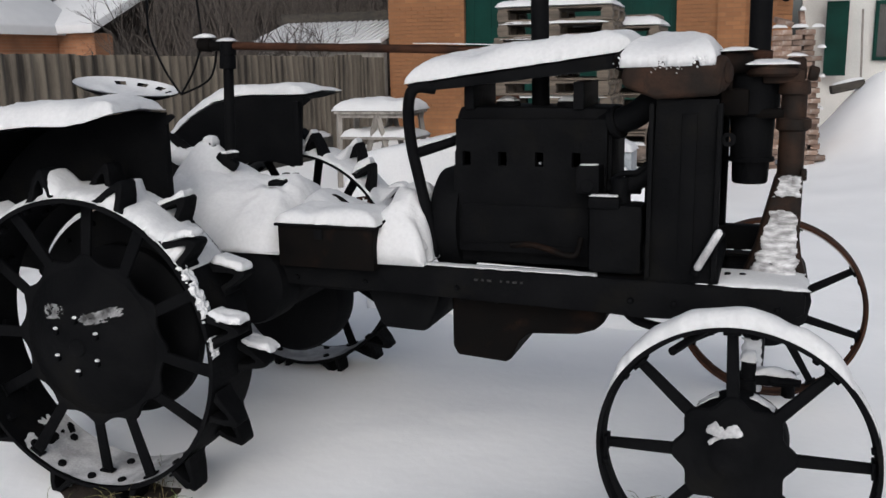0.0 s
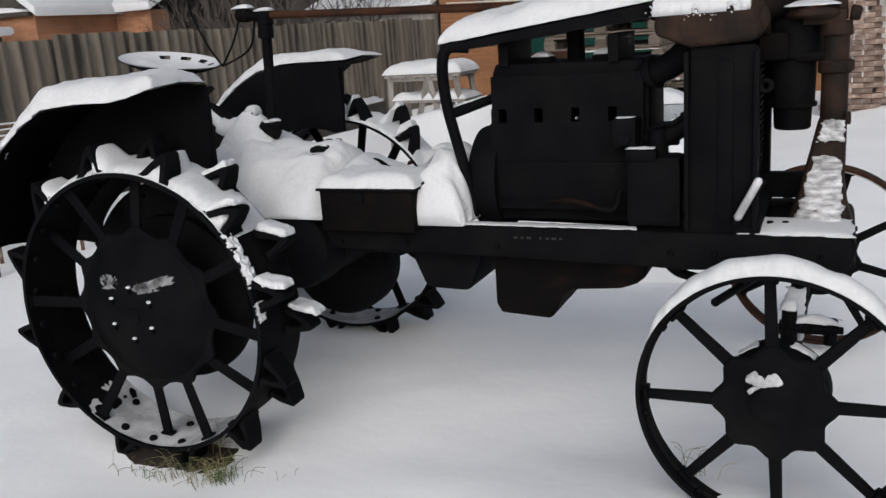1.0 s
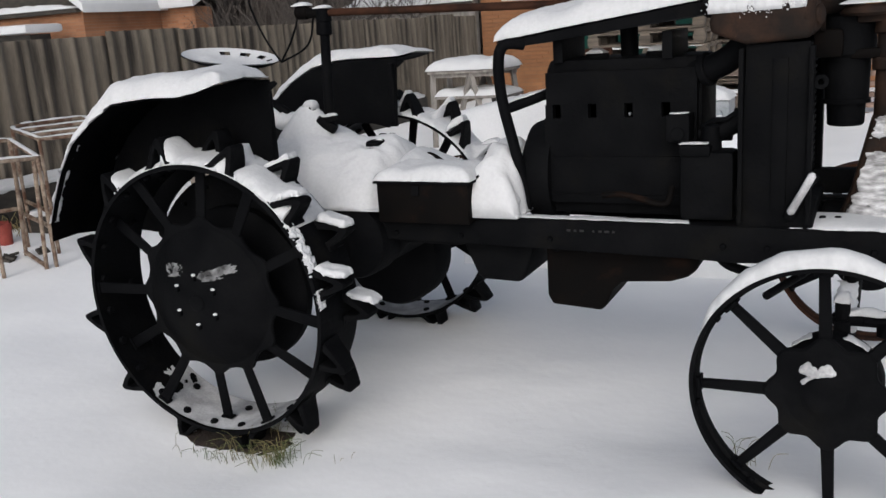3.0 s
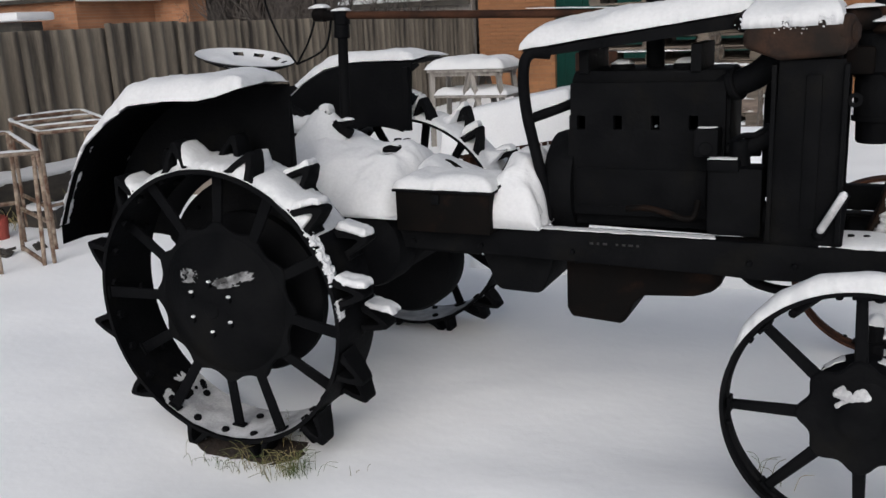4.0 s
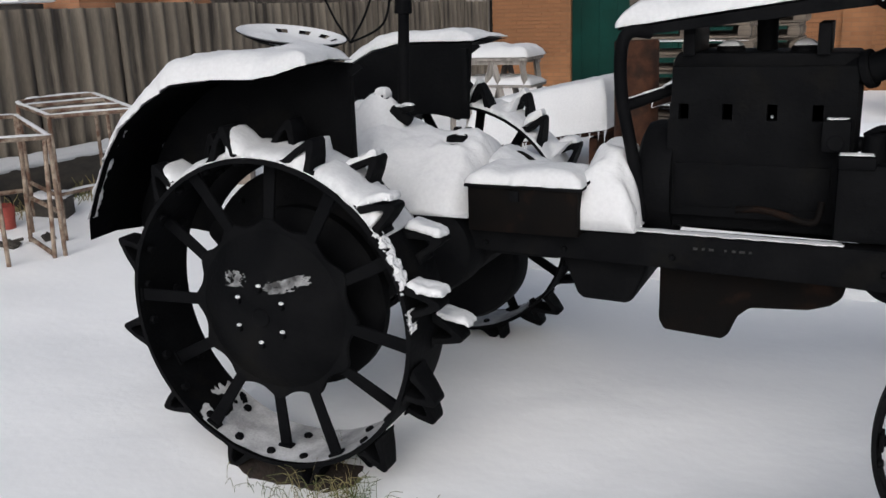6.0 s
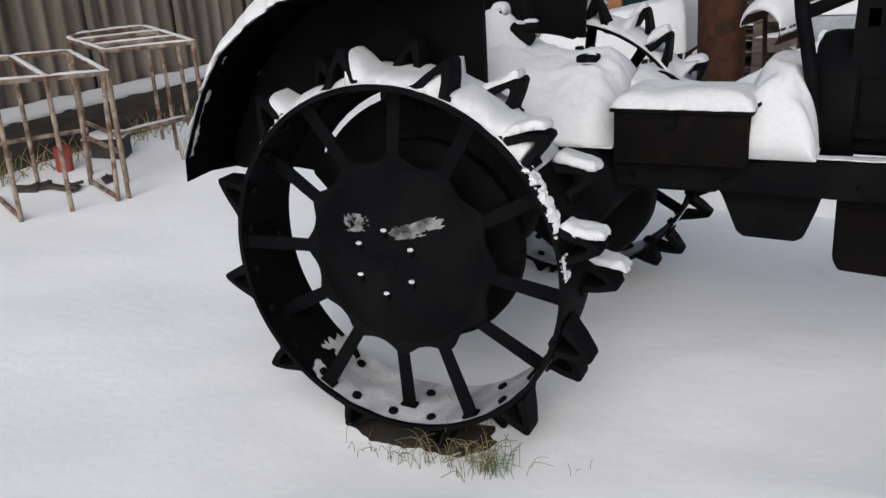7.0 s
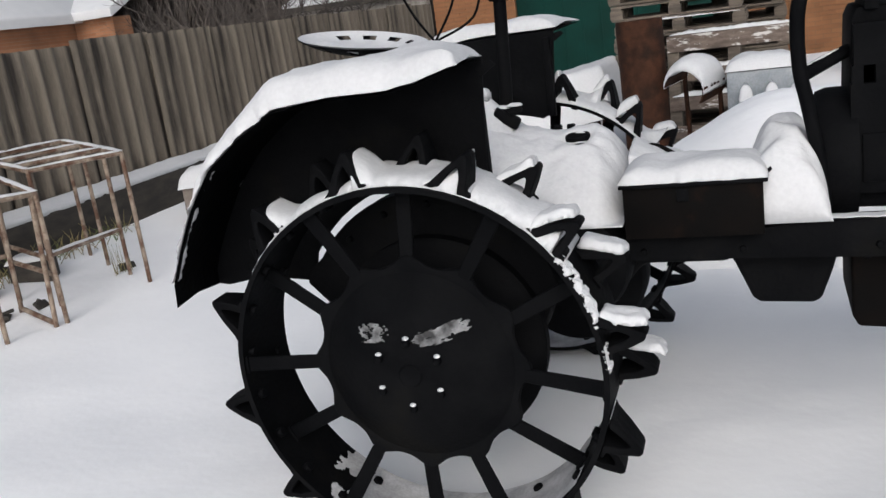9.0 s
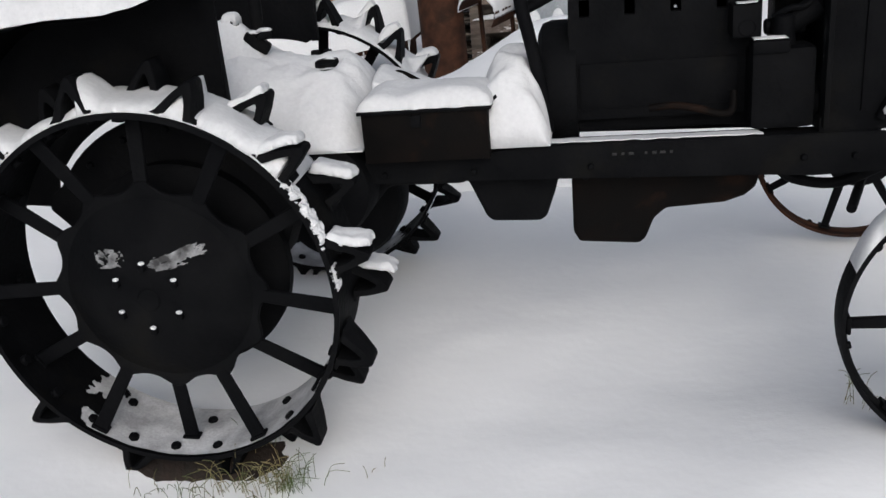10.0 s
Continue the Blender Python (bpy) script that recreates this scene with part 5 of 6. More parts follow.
while y < 13.9:
    ob = part("sheet", SHEETS[k % 3], None, fence, m=pose(FX + rng.uniform(-0.012, 0.012) + (0.014 if k % 2 else 0), y, rng.uniform(-0.03, 0.03), rng.uniform(-0.6, 0.6), rng.uniform(-0.8, 0.8), 0))
    y += 1.06
    k += 1
for py in (-3.5, -1.0, 1.5, 4.0, 6.5, 9.0, 11.5, 14.0):
    bm = bmesh.new()
    block(bm, (FX - 0.10, py, 0.75), (0.09, 0.09, 1.6), w=0.006)
    part("post", bm, WOOD_GREY, fence)

bm = bmesh.new()
block(bm, (FX + 0.21, 3.6, 0.15), (0.22, 15.0, 0.58), w=0.02)
tagged(part("timber_beam", bm, WOOD_DARK), "long dark wet timber beam lying along the fence foot", "beam")
snow("snow on the timber beam", cap(lambda u, v: (FX + 0.05 + 0.27 * v, -3.8 + 14.8 * u, 0.442 + 0.02 * math.sin(5 * v)), 200, 8, 0.05, 3.3, 0.016, edge=0.0), "beam_snow")


def rail_snow(p, q):
    d = (q - p).normalized()
    s = d.cross(Vector((0, 0, 1))).normalized() * 0.019
    return cap(lambda u, v: p.lerp(q, u) + s * (2 * v - 1) + Vector((0, 0, 0.011)), 24, 4, 0.014, p.x, 0.004, edge=0.5)


def rack_rail(ob, name, pts, snowy=True):
    """One pipe of a rack, with a line of snow along each straight run."""
    pts = [Vector(p) for p in pts]
    bm = bmesh.new()
    tube(bm, pts, 0.0165, 8)
    part(name, bm, PIPE_PAINT, ob)
    if snowy:
        for p, q in zip(pts, pts[1:]):
            if (q - p).length > 0.12:
                snow("snow line on a rack rail", rail_snow(p, q), "rack_snow")


def rack_leg(ob, x, y, z, foot=None):
    fx, fy = foot or (x, y)
    bm = bmesh.new()
    tube(bm, [(fx, fy, ground_z(fx, fy) - 0.05), (x, y, z)], 0.0155, 8)
    part("leg", bm, PIPE_PAINT, ob)


# the larger rack with one rounded end
rack = thing("pipe_rack", "rusty cream-painted pipe rack with one rounded end and snowy rails", "rack", "pipe racks")
A, B, C, D = Vector((-3.184, 2.887, 0.94)), Vector((-4.20, 3.47, 0.995)), Vector((-4.40, 2.80, 0.995)), Vector((-3.55, 2.40, 0.94))
c1, c2 = C.lerp(B, 0.34), C.lerp(D, 0.26)
bend = [c1, C.lerp(c1, 0.55).lerp(c2, 0.10), C.lerp(c1, 0.28).lerp(c2, 0.20), C.lerp(c2, 0.55).lerp(c1, 0.10), c2]
rack_rail(rack, "top_rail", [B] + bend + [D])
for t in (0.0, 0.30, 0.66):
    rack_rail(rack, "cross_rail", [D.lerp(C, t), A.lerp(B, t)])
rack_rail(rack, "top_rail", [A, B])
for t in (0.0, 0.30, 0.66, 0.97):
    p = A.lerp(B, t)
    rack_leg(rack, p.x, p.y, p.z)
for t in (0.0, 0.80):
    p = D.lerp(C, t)
    rack_leg(rack, p.x, p.y, p.z)
rack_rail(rack, "stretcher", [(D.x, D.y, 0.36), (-3.484, 3.03, 0.36)])
rack_rail(rack, "stretcher", [(D.x, D.y, 0.34), (-4.22, 2.72, 0.36)], False)

# the smaller rack in front of it
rack = thing("pipe_rack", "rusty cream-painted pipe rack with a bent leg on the snow", "rack", "pipe racks")
NR, MID, NL = Vector((-3.22, 2.08, 0.845)), Vector((-3.36, 1.72, 0.865)), Vector((-3.50, 1.44, 0.88))
FR, FM, FL = Vector((-3.92, 2.42, 0.935)), Vector((-4.06, 2.06, 0.945)), Vector((-4.24, 1.72, 0.95))
for p, q in ((NR, MID), (MID, NL), (NR, FR), (MID, FM), (NL, FL), (FR, FM), (FM, FL)):
    rack_rail(rack, "top_rail", [p, q])
rack_leg(rack, NR.x, NR.y, NR.z)
rack_leg(rack, NR.x - 0.02, NR.y - 0.02, NR.z, (-3.24, 2.0))
for p in (MID, NL, FR, FL, FM):
    rack_leg(rack, p.x, p.y, p.z)
rack_leg(rack, FR.x + 0.13, FR.y - 0.09, 0.93, (-3.746, 2.244))
rack_rail(rack, "stretcher", [(-3.746, 2.244, 0.05), (-3.24, 2.0, 0.03)], False)
rack_rail(rack, "stretcher", [(-4.06, 1.72, 0.05), (-3.50, 1.44, 0.03)], False)
rack_rail(rack, "stretcher", [(FR.x + 0.10, FR.y - 0.07, 0.34), (NR.x, NR.y, 0.32)], False)
rack_rail(rack, "stretcher", [(FR.x, FR.y, 0.37), (FL.x, FL.y, 0.38)], False)

red_can = thing("red_can", "dented faded red metal can beside a snowy box", "can", m=pose(-4.16, 2.40, 0.12, 6, 5, 25))
bm = bmesh.new()
lathe(bm, [(0.0, -0.14), (0.062, -0.14), (0.066, -0.13), (0.060, -0.02), (0.066, 0.11), (0.060, 0.125), (0.0, 0.12)], 20, "Z")
part("body", bm, RED, red_can)
bm = bmesh.new()
tube(bm, smooth_path([(-0.06, 0, 0.10), (-0.04, 0, 0.19), (0.04, 0, 0.19), (0.06, 0, 0.10)], 5), 0.004, 6)
part("handle", bm, IRON, red_can)
bm = bmesh.new()
block(bm, (0, 0, 0), (0.30, 0.22, 0.22), None, 0.012)
tagged(part("wooden_crate", bm, WOOD_DARK, m=pose(-4.18, 2.86, 0.10, 0, 0, 28)), "dark wooden crate with snow on top by the beam", "crate")
snow("snow on the crate", cap(lambda u, v: pose(-4.18, 2.86, 0.214, 0, 0, 28) @ Vector((-0.16 + 0.32 * u, -0.12 + 0.24 * v, 0)), 14, 10, 0.05, 2.0, 0.01, edge=0.6), "crate_snow")
for k, (dx, dy, a, l) in enumerate(((-3.86, 2.06, 10, 0.30), (-3.98, 2.00, 60, 0.18), (-3.76, 2.12, 130, 0.14), (-4.02, 1.92, 40, 0.16), (-3.66, 2.34, 100, 0.12), (-3.62, 3.20, 80, 0.14))):
    bm = bmesh.new()
    block(bm, (0, 0, 0), (l, 0.06, 0.025), pose(0, 0, 0, 12 * k, 8, 0), 0.004)
    block(bm, (l * 0.3, 0.04, 0.01), (l * 0.5, 0.03, 0.02), pose(0, 0, 0, 9 * k, -10, 35), 0.003)
    tagged(part("scrap_board", bm, WOOD_DARK, m=pose(dx, dy, ground_z(dx, dy) + 0.02, 0, 0, a)), "short dark scrap of board on the snow", "scrap", "scraps by the racks")
bm = bmesh.new()
gr = random.Random(12)
for k in range(260):
    x, y = gr.uniform(-4.46, -4.22), gr.uniform(0.6, 4.2)
    q = Vector((x, y, ground_z(x, y)))
    d = Vector((gr.uniform(-0.14, 0.14), gr.uniform(-0.14, 0.14), gr.uniform(0.06, 0.24)))
    tube(bm, [q, q + d * 0.6, q + d + Vector((0, 0, -0.03))], [0.004, 0.003, 0.0015], 3)
for k in range(14):
    x, y = -3.60 + gr.gauss(0, 0.05), 3.12 + gr.gauss(0, 0.05)
    q = Vector((x, y, ground_z(x, y)))
    tube(bm, [q, q + Vector((gr.uniform(-0.04, 0.04), gr.uniform(-0.04, 0.04), gr.uniform(0.06, 0.26)))], [0.003, 0.0012], 3)
tagged(part("dead_weeds", bm, GRASS), "dead brown weeds at the foot of the beam", "weeds", kind="stuff")
bm = bmesh.new()
block(bm, (0, 0, 0.15), (0.46, 0.34, 0.40), None, 0.02)
tagged(part("concrete_block", bm, CONCRETE, m=pose(-3.83, 4.76, 0, 0, 0, 28)), "rough concrete block with snow on top", "block")
snow("snow on the concrete block", cap(lambda u, v: pose(-3.83, 4.76, 0.352, 0, 0, 28) @ Vector((-0.26 + 0.52 * u, -0.20 + 0.40 * v, 0)), 20, 16, 0.17, 1.0, 0.014, edge=0.7), "block_snow")

# ---- garage, gate and houses ----
GY = 15.0
garage = thing("garage", "orange brick garage with a wide dark green gate", "building", kind="structure")


def wall(name, x0, x1, y0, y1, z0, z1, mat, parent, label=""):
    bm = bmesh.new()
    block(bm, ((x0 + x1) / 2, (y0 + y1) / 2, (z0 + z1) / 2), (x1 - x0, y1 - y0, z1 - z0))
    return part(name, bm, mat, parent, label, smooth=False)


GX0, G1, G2, GX1 = -5.05, -3.43, 0.69, 2.68  # ends of the front and jambs of the gate
wall("wall", GX0, G1, GY, GY + 0.38, -0.3, 3.9, BRICK, garage)
wall("wall", G2, GX1, GY, GY + 0.38, -0.3, 3.9, BRICK, garage)
wall("wall", G1, G2, GY, GY + 0.38, 3.05, 3.9, BRICK, garage)
wall("pier", 1.42, 1.90, GY - 0.10, GY, -0.3, 3.9, BRICK, garage)
wall("side_wall", GX0, GX0 + 0.38, GY + 0.38, GY + 7, -0.3, 3.9, BRICK, garage)
wall("side_wall", GX1 - 0.38, GX1, GY + 0.38, GY + 7, -0.3, 3.9, BRICK, garage)
wall("roof", GX0 - 0.35, GX1 + 0.35, GY - 0.35, GY + 7.2, 3.9, 4.05, SNOW_DIMMED, garage)
gate = part("gate", bmesh.new(), GREEN, garage)
for x0, x1 in ((G1, -1.375), (-1.365, G2)):
    bm = bmesh.new()
    block(bm, ((x0 + x1) / 2, GY + 0.12, 1.45), (x1 - x0 - 0.01, 0.05, 3.15), w=0.006)
    for q in range(6):
        block(bm, (x0 + 0.18 + q * (x1 - x0 - 0.3) / 5, GY + 0.09, 1.45), (0.035, 0.02, 3.1), w=0.004)
    part("leaf", bm, GREEN, gate)
# near-black sheet standing for the unlit inside behind the gate
wall("interior", GX0 + 0.4, GX1 - 0.4, GY + 3, GY + 3.1, -0.2, 3.8, HOLLOW_SHADE, garage)
bm = bmesh.new()
lathe(bm, [(0.0, 0.0), (0.05, 0.0), (0.07, -0.10), (0.03, -0.13), (0.0, -0.13)], 16, "Z")
block(bm, (0, 0.10, 0.03), (0.03, 0.22, 0.03), w=0.004)
tagged(part("wall_lantern", bm, IRON, m=pose(2.56, GY - 0.22, 2.66)), "small dark wall lantern on the garage corner", "lantern")

# light rendered house on the right with a window and a green shutter
house = thing("rendered_house", "pale grey rendered house with a dark window", "house", kind="structure")
wall("wall", 2.9, 10.0, 17.4, 17.8, -0.3, 4.6, RENDER_WALL, house)
window = part("window", bmesh.new(), GREEN, house)
wall("pane", 4.30, 5.30, 17.37, 17.395, 1.55, 2.55, GLASS, window)
for dx in (-0.07, 0.47, 1.0):
    wall("window_frame", 4.30 + dx, 4.37 + dx, 17.32, 17.37, 1.50, 2.60, GREEN, window)
for z in (1.48, 2.55):
    wall("window_frame", 4.23, 5.37, 17.31, 17.38, z, z + 0.07, GREEN, window)
wall("shutter", 3.34, 3.74, 17.0, 17.05, 1.2, 2.62, GREEN, house)
for z in (1.3, 1.9, 2.5):
    wall("ledge", 3.36, 3.72, 16.97, 17.0, z, z + 0.05, GREEN, house)
snow("snow on the shutter top", cap(flat(3.30, 3.78, 16.92, 17.12, 2.625), 16, 6, 0.10, 3.0, 0.01, edge=0.6), "shutter_snow")
bm = bmesh.new()
tube(bm, [(4.02, 16.6, 0.3), (4.0, 16.75, 1.4), (3.97, 16.9, 2.45)], 0.022, 6)
tagged(part("leaning_pole", bm, WOOD_GREY), "thin grey pole leaning on the rendered wall", "pole")

# far brick house with a dark gable, its lower annex, and a shed roof over the fence
XY = Matrix(((0, 1, 0, 0), (1, 0, 0, 0), (0, 0, 1, 0), (0, 0, 0, 1)))
far_house = thing("far_brick_house", "low orange brick house with a dark gable and snow-covered roof", "house", kind="structure")
wall("wall", -22.6, -15.3, 14.2, 17.4, -0.5, 2.55, BRICK_FAR, far_house)
wall("wall", -15.28, -14.1, 16.9, 17.6, -0.5, 2.48, BRICK_FAR, far_house)
bm = bmesh.new()
prism(bm, [(-22.6, 2.56), (-15.3, 2.56), (-18.95, 5.2)], 14.25, 17.3)
part("gable", bm, WOOD_DARK, far_house, "dark weathered board gable")
for x0, x1, z0, z1 in ((-15.0, -18.95, 2.42, 5.32), (-22.9, -18.95, 2.42, 5.32)):
    bm = bmesh.new()
    n = (z1 - z0) / abs(x1 - x0)
    prism(bm, [(x0, z0), (x1, z1), (x1, z1 + 0.30), (x0, z0 + 0.24)], 13.95, 17.6, 0.05)
    part("roof", bm, SNOW_DIMMED, far_house, "snow-covered roof")
bm = bmesh.new()
prism(bm, [(16.6, 2.46), (21.0, 4.4), (21.0, 4.66), (16.55, 2.68)], -16.5, -13.85, 0.05)
bmesh.ops.transform(bm, matrix=XY, verts=bm.verts)
part("roof", bm, SNOW_DIMMED, far_house, "snow-covered roof")
snow("snow along the gable ledge", cap(flat(-22.5, -15.4, 14.0, 14.25, 2.56), 60, 5, 0.14, 2.0, 0.02, edge=0.5), "ledge_snow")
wall("ledge", -22.6, -15.32, 14.02, 14.2, 2.46, 2.555, WOOD_DARK, far_house)
gable_window = part("window", bmesh.new(), WOOD_GREY, far_house)
wall("pane", -19.3, -18.6, 14.215, 14.235, 3.1, 3.9, GLASS, gable_window)
for x in (-19.36, -18.98, -18.6):
    wall("window_frame", x, x + 0.07, 14.18, 14.214, 3.04, 3.96, WOOD_GREY, gable_window)
porch = thing("far_porch", "small dark porch with a thick snow roof", "porch", kind="structure")
wall("wall", -19.5, -15.6, 12.8, 13.4, -0.4, 2.0, WOOD_DARK, porch)
bm = bmesh.new()
block(bm, (-17.5, 13.0, 2.12), (4.4, 1.1, 0.20), w=0.08)
part("roof", bm, SNOW_DIMMED, porch, "rounded snow-covered roof")

shed = thing("far_shed", "low grey shed with a snowy ribbed roof behind the fence", "shed", kind="structure")
bm = bmesh.new()
prism(bm, [(14.7, 2.00), (16.3, 2.44), (16.3, 2.50), (14.7, 2.06)], -8.2, -5.10, 0.01)
for q in range(24):
    x = -8.1 + q * 0.128
    prism(bm, [(14.66, 2.05), (16.3, 2.50), (16.3, 2.525), (14.66, 2.075)], x, x + 0.06, 0.006)
bmesh.ops.transform(bm, matrix=XY, verts=bm.verts)
part("roof", bm, SNOW_DIMMED, shed, "snowy ribbed roof")
wall("wall", -8.1, -5.15, 14.9, 15.1, -0.3, 2.05, WOOD_GREY, shed)
wall("fascia", -8.15, -5.12, 14.72, 14.75, 1.88, 1.995, WOOD_DARK, shed)
wall("ridge_board", -8.3, -5.1, 16.35, 16.5, 2.3, 2.72, WOOD_DARK, shed)


# ---- pallets and column ----
def make_pallet(mat):
    ob = thing("pallet", "weathered wooden pallet in a snowy stack", "pallet", "stacked pallets")
    L, W = 1.2, 0.8
    for y in (0.0, 0.18, 0.36, 0.54, 0.70):
        bm = bmesh.new()
        block(bm, (L / 2, y + 0.05, 0.133), (L, 0.10, 0.022), w=0.003)
        part("top_board", bm, mat, ob)
    for x in (0.05, L / 2, L - 0.05):
        bm = bmesh.new()
        block(bm, (x, W / 2, 0.111), (0.10, W, 0.022), w=0.003)
        part("cross_board", bm, mat, ob)
        for y in (0.05, W / 2, W - 0.05):
            bm = bmesh.new()
            block(bm, (x, y, 0.061), (0.12, 0.10, 0.078), w=0.003)
            part("spacer", bm, mat, ob)
    for y in (0.05, W / 2, W - 0.05):
        bm = bmesh.new()
        block(bm, (L / 2, y, 0.011), (L, 0.10, 0.022), w=0.003)
        part("bottom_board", bm, mat, ob)
    return ob


PX, PY, PZ = -0.38, 6.90, 0.94
first = make_pallet(WOOD_PALLET)
first.matrix_basis = pose(PX, PY, PZ, 0, 0, 1)
for k in range(1, 8):
    copy_thing(first, pose(PX + rng.uniform(-0.03, 0.03), PY + rng.uniform(-0.03, 0.03), PZ + 0.152 * k, 0, 0, rng.uniform(-1.5, 1.5)))
for k in range(7):
    copy_thing(first, pose(0.02 + rng.uniform(-0.03, 0.03), PY + 0.90 + rng.uniform(-0.03, 0.03), PZ + 0.152 * k - 0.04, 0, 0, rng.uniform(-1.5, 1.5)))
# Unseen third stack, added so the gaps between the pallets stay dark.
for k in range(8):
    copy_thing(first, pose(-0.10 + rng.uniform(-0.03, 0.03), PY + 1.76 + rng.uniform(-0.03, 0.03), PZ + 0.152 * k - 0.03, 0, 0, rng.uniform(-1.5, 1.5)))
# lower courses of all three; the added hindmost one only backs the gaps
for y, x in ((PY + 0.01, PX + 0.02), (PY + 0.90, 0.02), (PY + 1.76, -0.10)):
    for k in range(6):
        copy_thing(first, pose(x + rng.uniform(-0.03, 0.03), y + rng.uniform(-0.03, 0.03), 0.78 - 0.153 * k, 0, 0, rng.uniform(-2, 2)))

# a pallet stood on edge against the stack
SX, SY = 0.13, 6.66
stood = thing("upright_pallet", "brown pallet with flaked white paint stood on edge", "pallet")
stood.matrix_basis = pose(SX, SY, 0.03, -4, 0, -2)
for k, z in enumerate((0.12, 0.40, 0.66, 0.96)):
    bm = bmesh.new()
    block(bm, (0.60, 0.0, z), (1.20, 0.024, 0.15 if k == 3 else 0.12), pose(0, 0, 0, 0, (0.6, -1.0, 0.8, -0.5)[k], 0), w=0.004)
    part("board", bm, WOOD_WHITE, stood)
for x in (0.05, 0.60, 1.14):
    bm = bmesh.new()
    block(bm, (x, 0.066, 0.52), (0.11, 0.10, 1.01), w=0.004)
    part("batten", bm, WOOD_PALLET, stood)
for z, h in ((1.065, 0.03), (0.745, 0.035), (0.49, 0.04)):
    snow("snow lying along the pallet board", cap(flat(SX + 0.03, SX + 1.18, SY + 0.03 * z, SY + 0.11, z), 40, 5, h, 1.0 + z, 0.022, edge=0.5), "board_snow")
snow("snow on the top pallet", cap(flat(PX - 0.02, PX + 1.22, PY - 0.02, PY + 0.82, PZ + 1.216), 40, 24, 0.07, 2.0, 0.012, edge=0.3), "pallet_snow")
snow("snow on the pallet stack behind", cap(flat(0.0, 1.24, PY + 0.88, PY + 1.72, PZ + 1.027), 40, 24, 0.09, 2.6, 0.012, edge=0.3), "pallet_snow")
for k, z in enumerate((1.225, 1.53, 1.83, 1.985)):
    snow("snow drifted into a pallet", cap(flat(PX + 0.02, PX + 1.18, PY - 0.01, PY + 0.12, z - 0.01), 40, 6, 0.03, 2.0 + k, 0.014, edge=0.4), "pallet_snow")
bm = bmesh.new()
lathe(bm, [(0.165, -0.1), (0.19, -0.1), (0.19, 1.285), (0.183, 1.295), (0.165, 1.29)], 40, "Z")
tagged(part("rusty_pipe", bm, RUST, m=pose(0.06, 5.5, 0.0, -1.0, -1.0, 0)), "upright rust-brown steel pipe by the pallets", "pipe")
DRUM = pose(0.38, 5.25, 0.72, 4, 0, -22)
bm = bmesh.new()
arc = [polar(a, 0.172) for a in range(-40, 171, 7)]
prism(bm, arc + [polar(a, 0.160) for a in range(170, -41, -7)], 0.0, 0.40, 0.0)
for k, a in enumerate((-34, 165)):
    x, z = polar(a, 0.166)
    block(bm, (x, 0.36, z - 0.30), (0.03, 0.03, 0.62), w=0.004)
tagged(part("drum_shell", bm, RUST, m=DRUM), "rusty half-open drum shell capped with snow", "drum")


def over_drum(u, v):
    a = radians(168 - 176 * v)
    return DRUM @ Vector((0.172 * math.cos(a), -0.01 + 0.42 * u, 0.172 * math.sin(a)))


snow("thick snow on the drum shell", cap(over_drum, 20, 30, 0.07, 2.0, 0.010, droop=0.02, edge=0.5), "drum_snow")
trough = thing("zinc_trough", "blue-grey zinc trough with snow on top", "trough")
bm = bmesh.new()
block(bm, (1.00, 5.45, 0.63), (0.58, 0.34, 0.38), w=0.012)
part("body", bm, ZINC, trough)
for x in (0.85, 1.04, 1.22):
    bm = bmesh.new()
    prism(bm, [(x - 0.07, 0.53), (x + 0.07, 0.53), (x + 0.01, 0.74), (x - 0.01, 0.74)], 5.22, 5.28, 0.008)
    part("rib", bm, ZINC, trough)
    snow("snow stuck to a trough rib", cap(flat(x - 0.055, x + 0.055, 5.17, 5.28, 0.60, 0.60), 8, 8, 0.11, x, 0.008, edge=0.9), "rib_snow")
for x in (0.78, 1.22):
    bm = bmesh.new()
    block(bm, (x, 5.45, 0.20), (0.06, 0.28, 0.50), w=0.006)
    part("foot", bm, ZINC, trough)
snow("snow on the zinc trough", cap(flat(0.70, 1.30, 5.26, 5.64, 0.823), 24, 12, 0.11, 2.4, 0.01, edge=0.7), "trough_snow")


# ---- snow-covered scrap behind the tractor ----
bed = thing("rusty_plate_bed", "rusty steel plate bed buried under snow", "machine")
bm = bmesh.new()
prism(bm, [(-1.70, 0.18), (-1.66, 0.24), (-0.34, 0.48), (-0.34, 0.41)], 6.0, 7.0, 0.01)
part("plate", bm, RUST, bed)
for x in (-1.55, -0.5):
    bm = bmesh.new()
    block(bm, (x, 6.5, 0.12), (0.08, 0.8, 0.46), w=0.006)
    part("foot", bm, RUST, bed)


def bed_top(x, y):
    u, v = (x + 1.78) / 1.46, (y - 5.93) / 1.14
    e = min(1.0, 9 * u, 14 * (1 - u), 9 * v, 9 * (1 - v))
    low = 0.215 + 0.245 * u
    return low + (0.44 + 0.05 * u) * max(0.0, 1 - (1 - e) ** 2) ** 0.5


snow("thick smooth snow over the plate bed", heap(-1.78, -0.32, 5.93, 7.07, bed_top, lambda x, y: 0.215 + 0.245 * (x + 1.78) / 1.46, 56, 4.4, 0.010), "bed_snow")
bm = bmesh.new()
ir = random.Random(31)
for k in range(16):
    u = ir.uniform(0.05, 1.0)
    x, z = -1.66 + 1.32 * u, 0.20 + 0.235 * u
    tube(bm, [(x, 5.995, z + 0.01), (x + ir.uniform(-0.006, 0.006), 5.99, z - ir.uniform(0.05, 0.16))], [0.009, 0.001], 5)
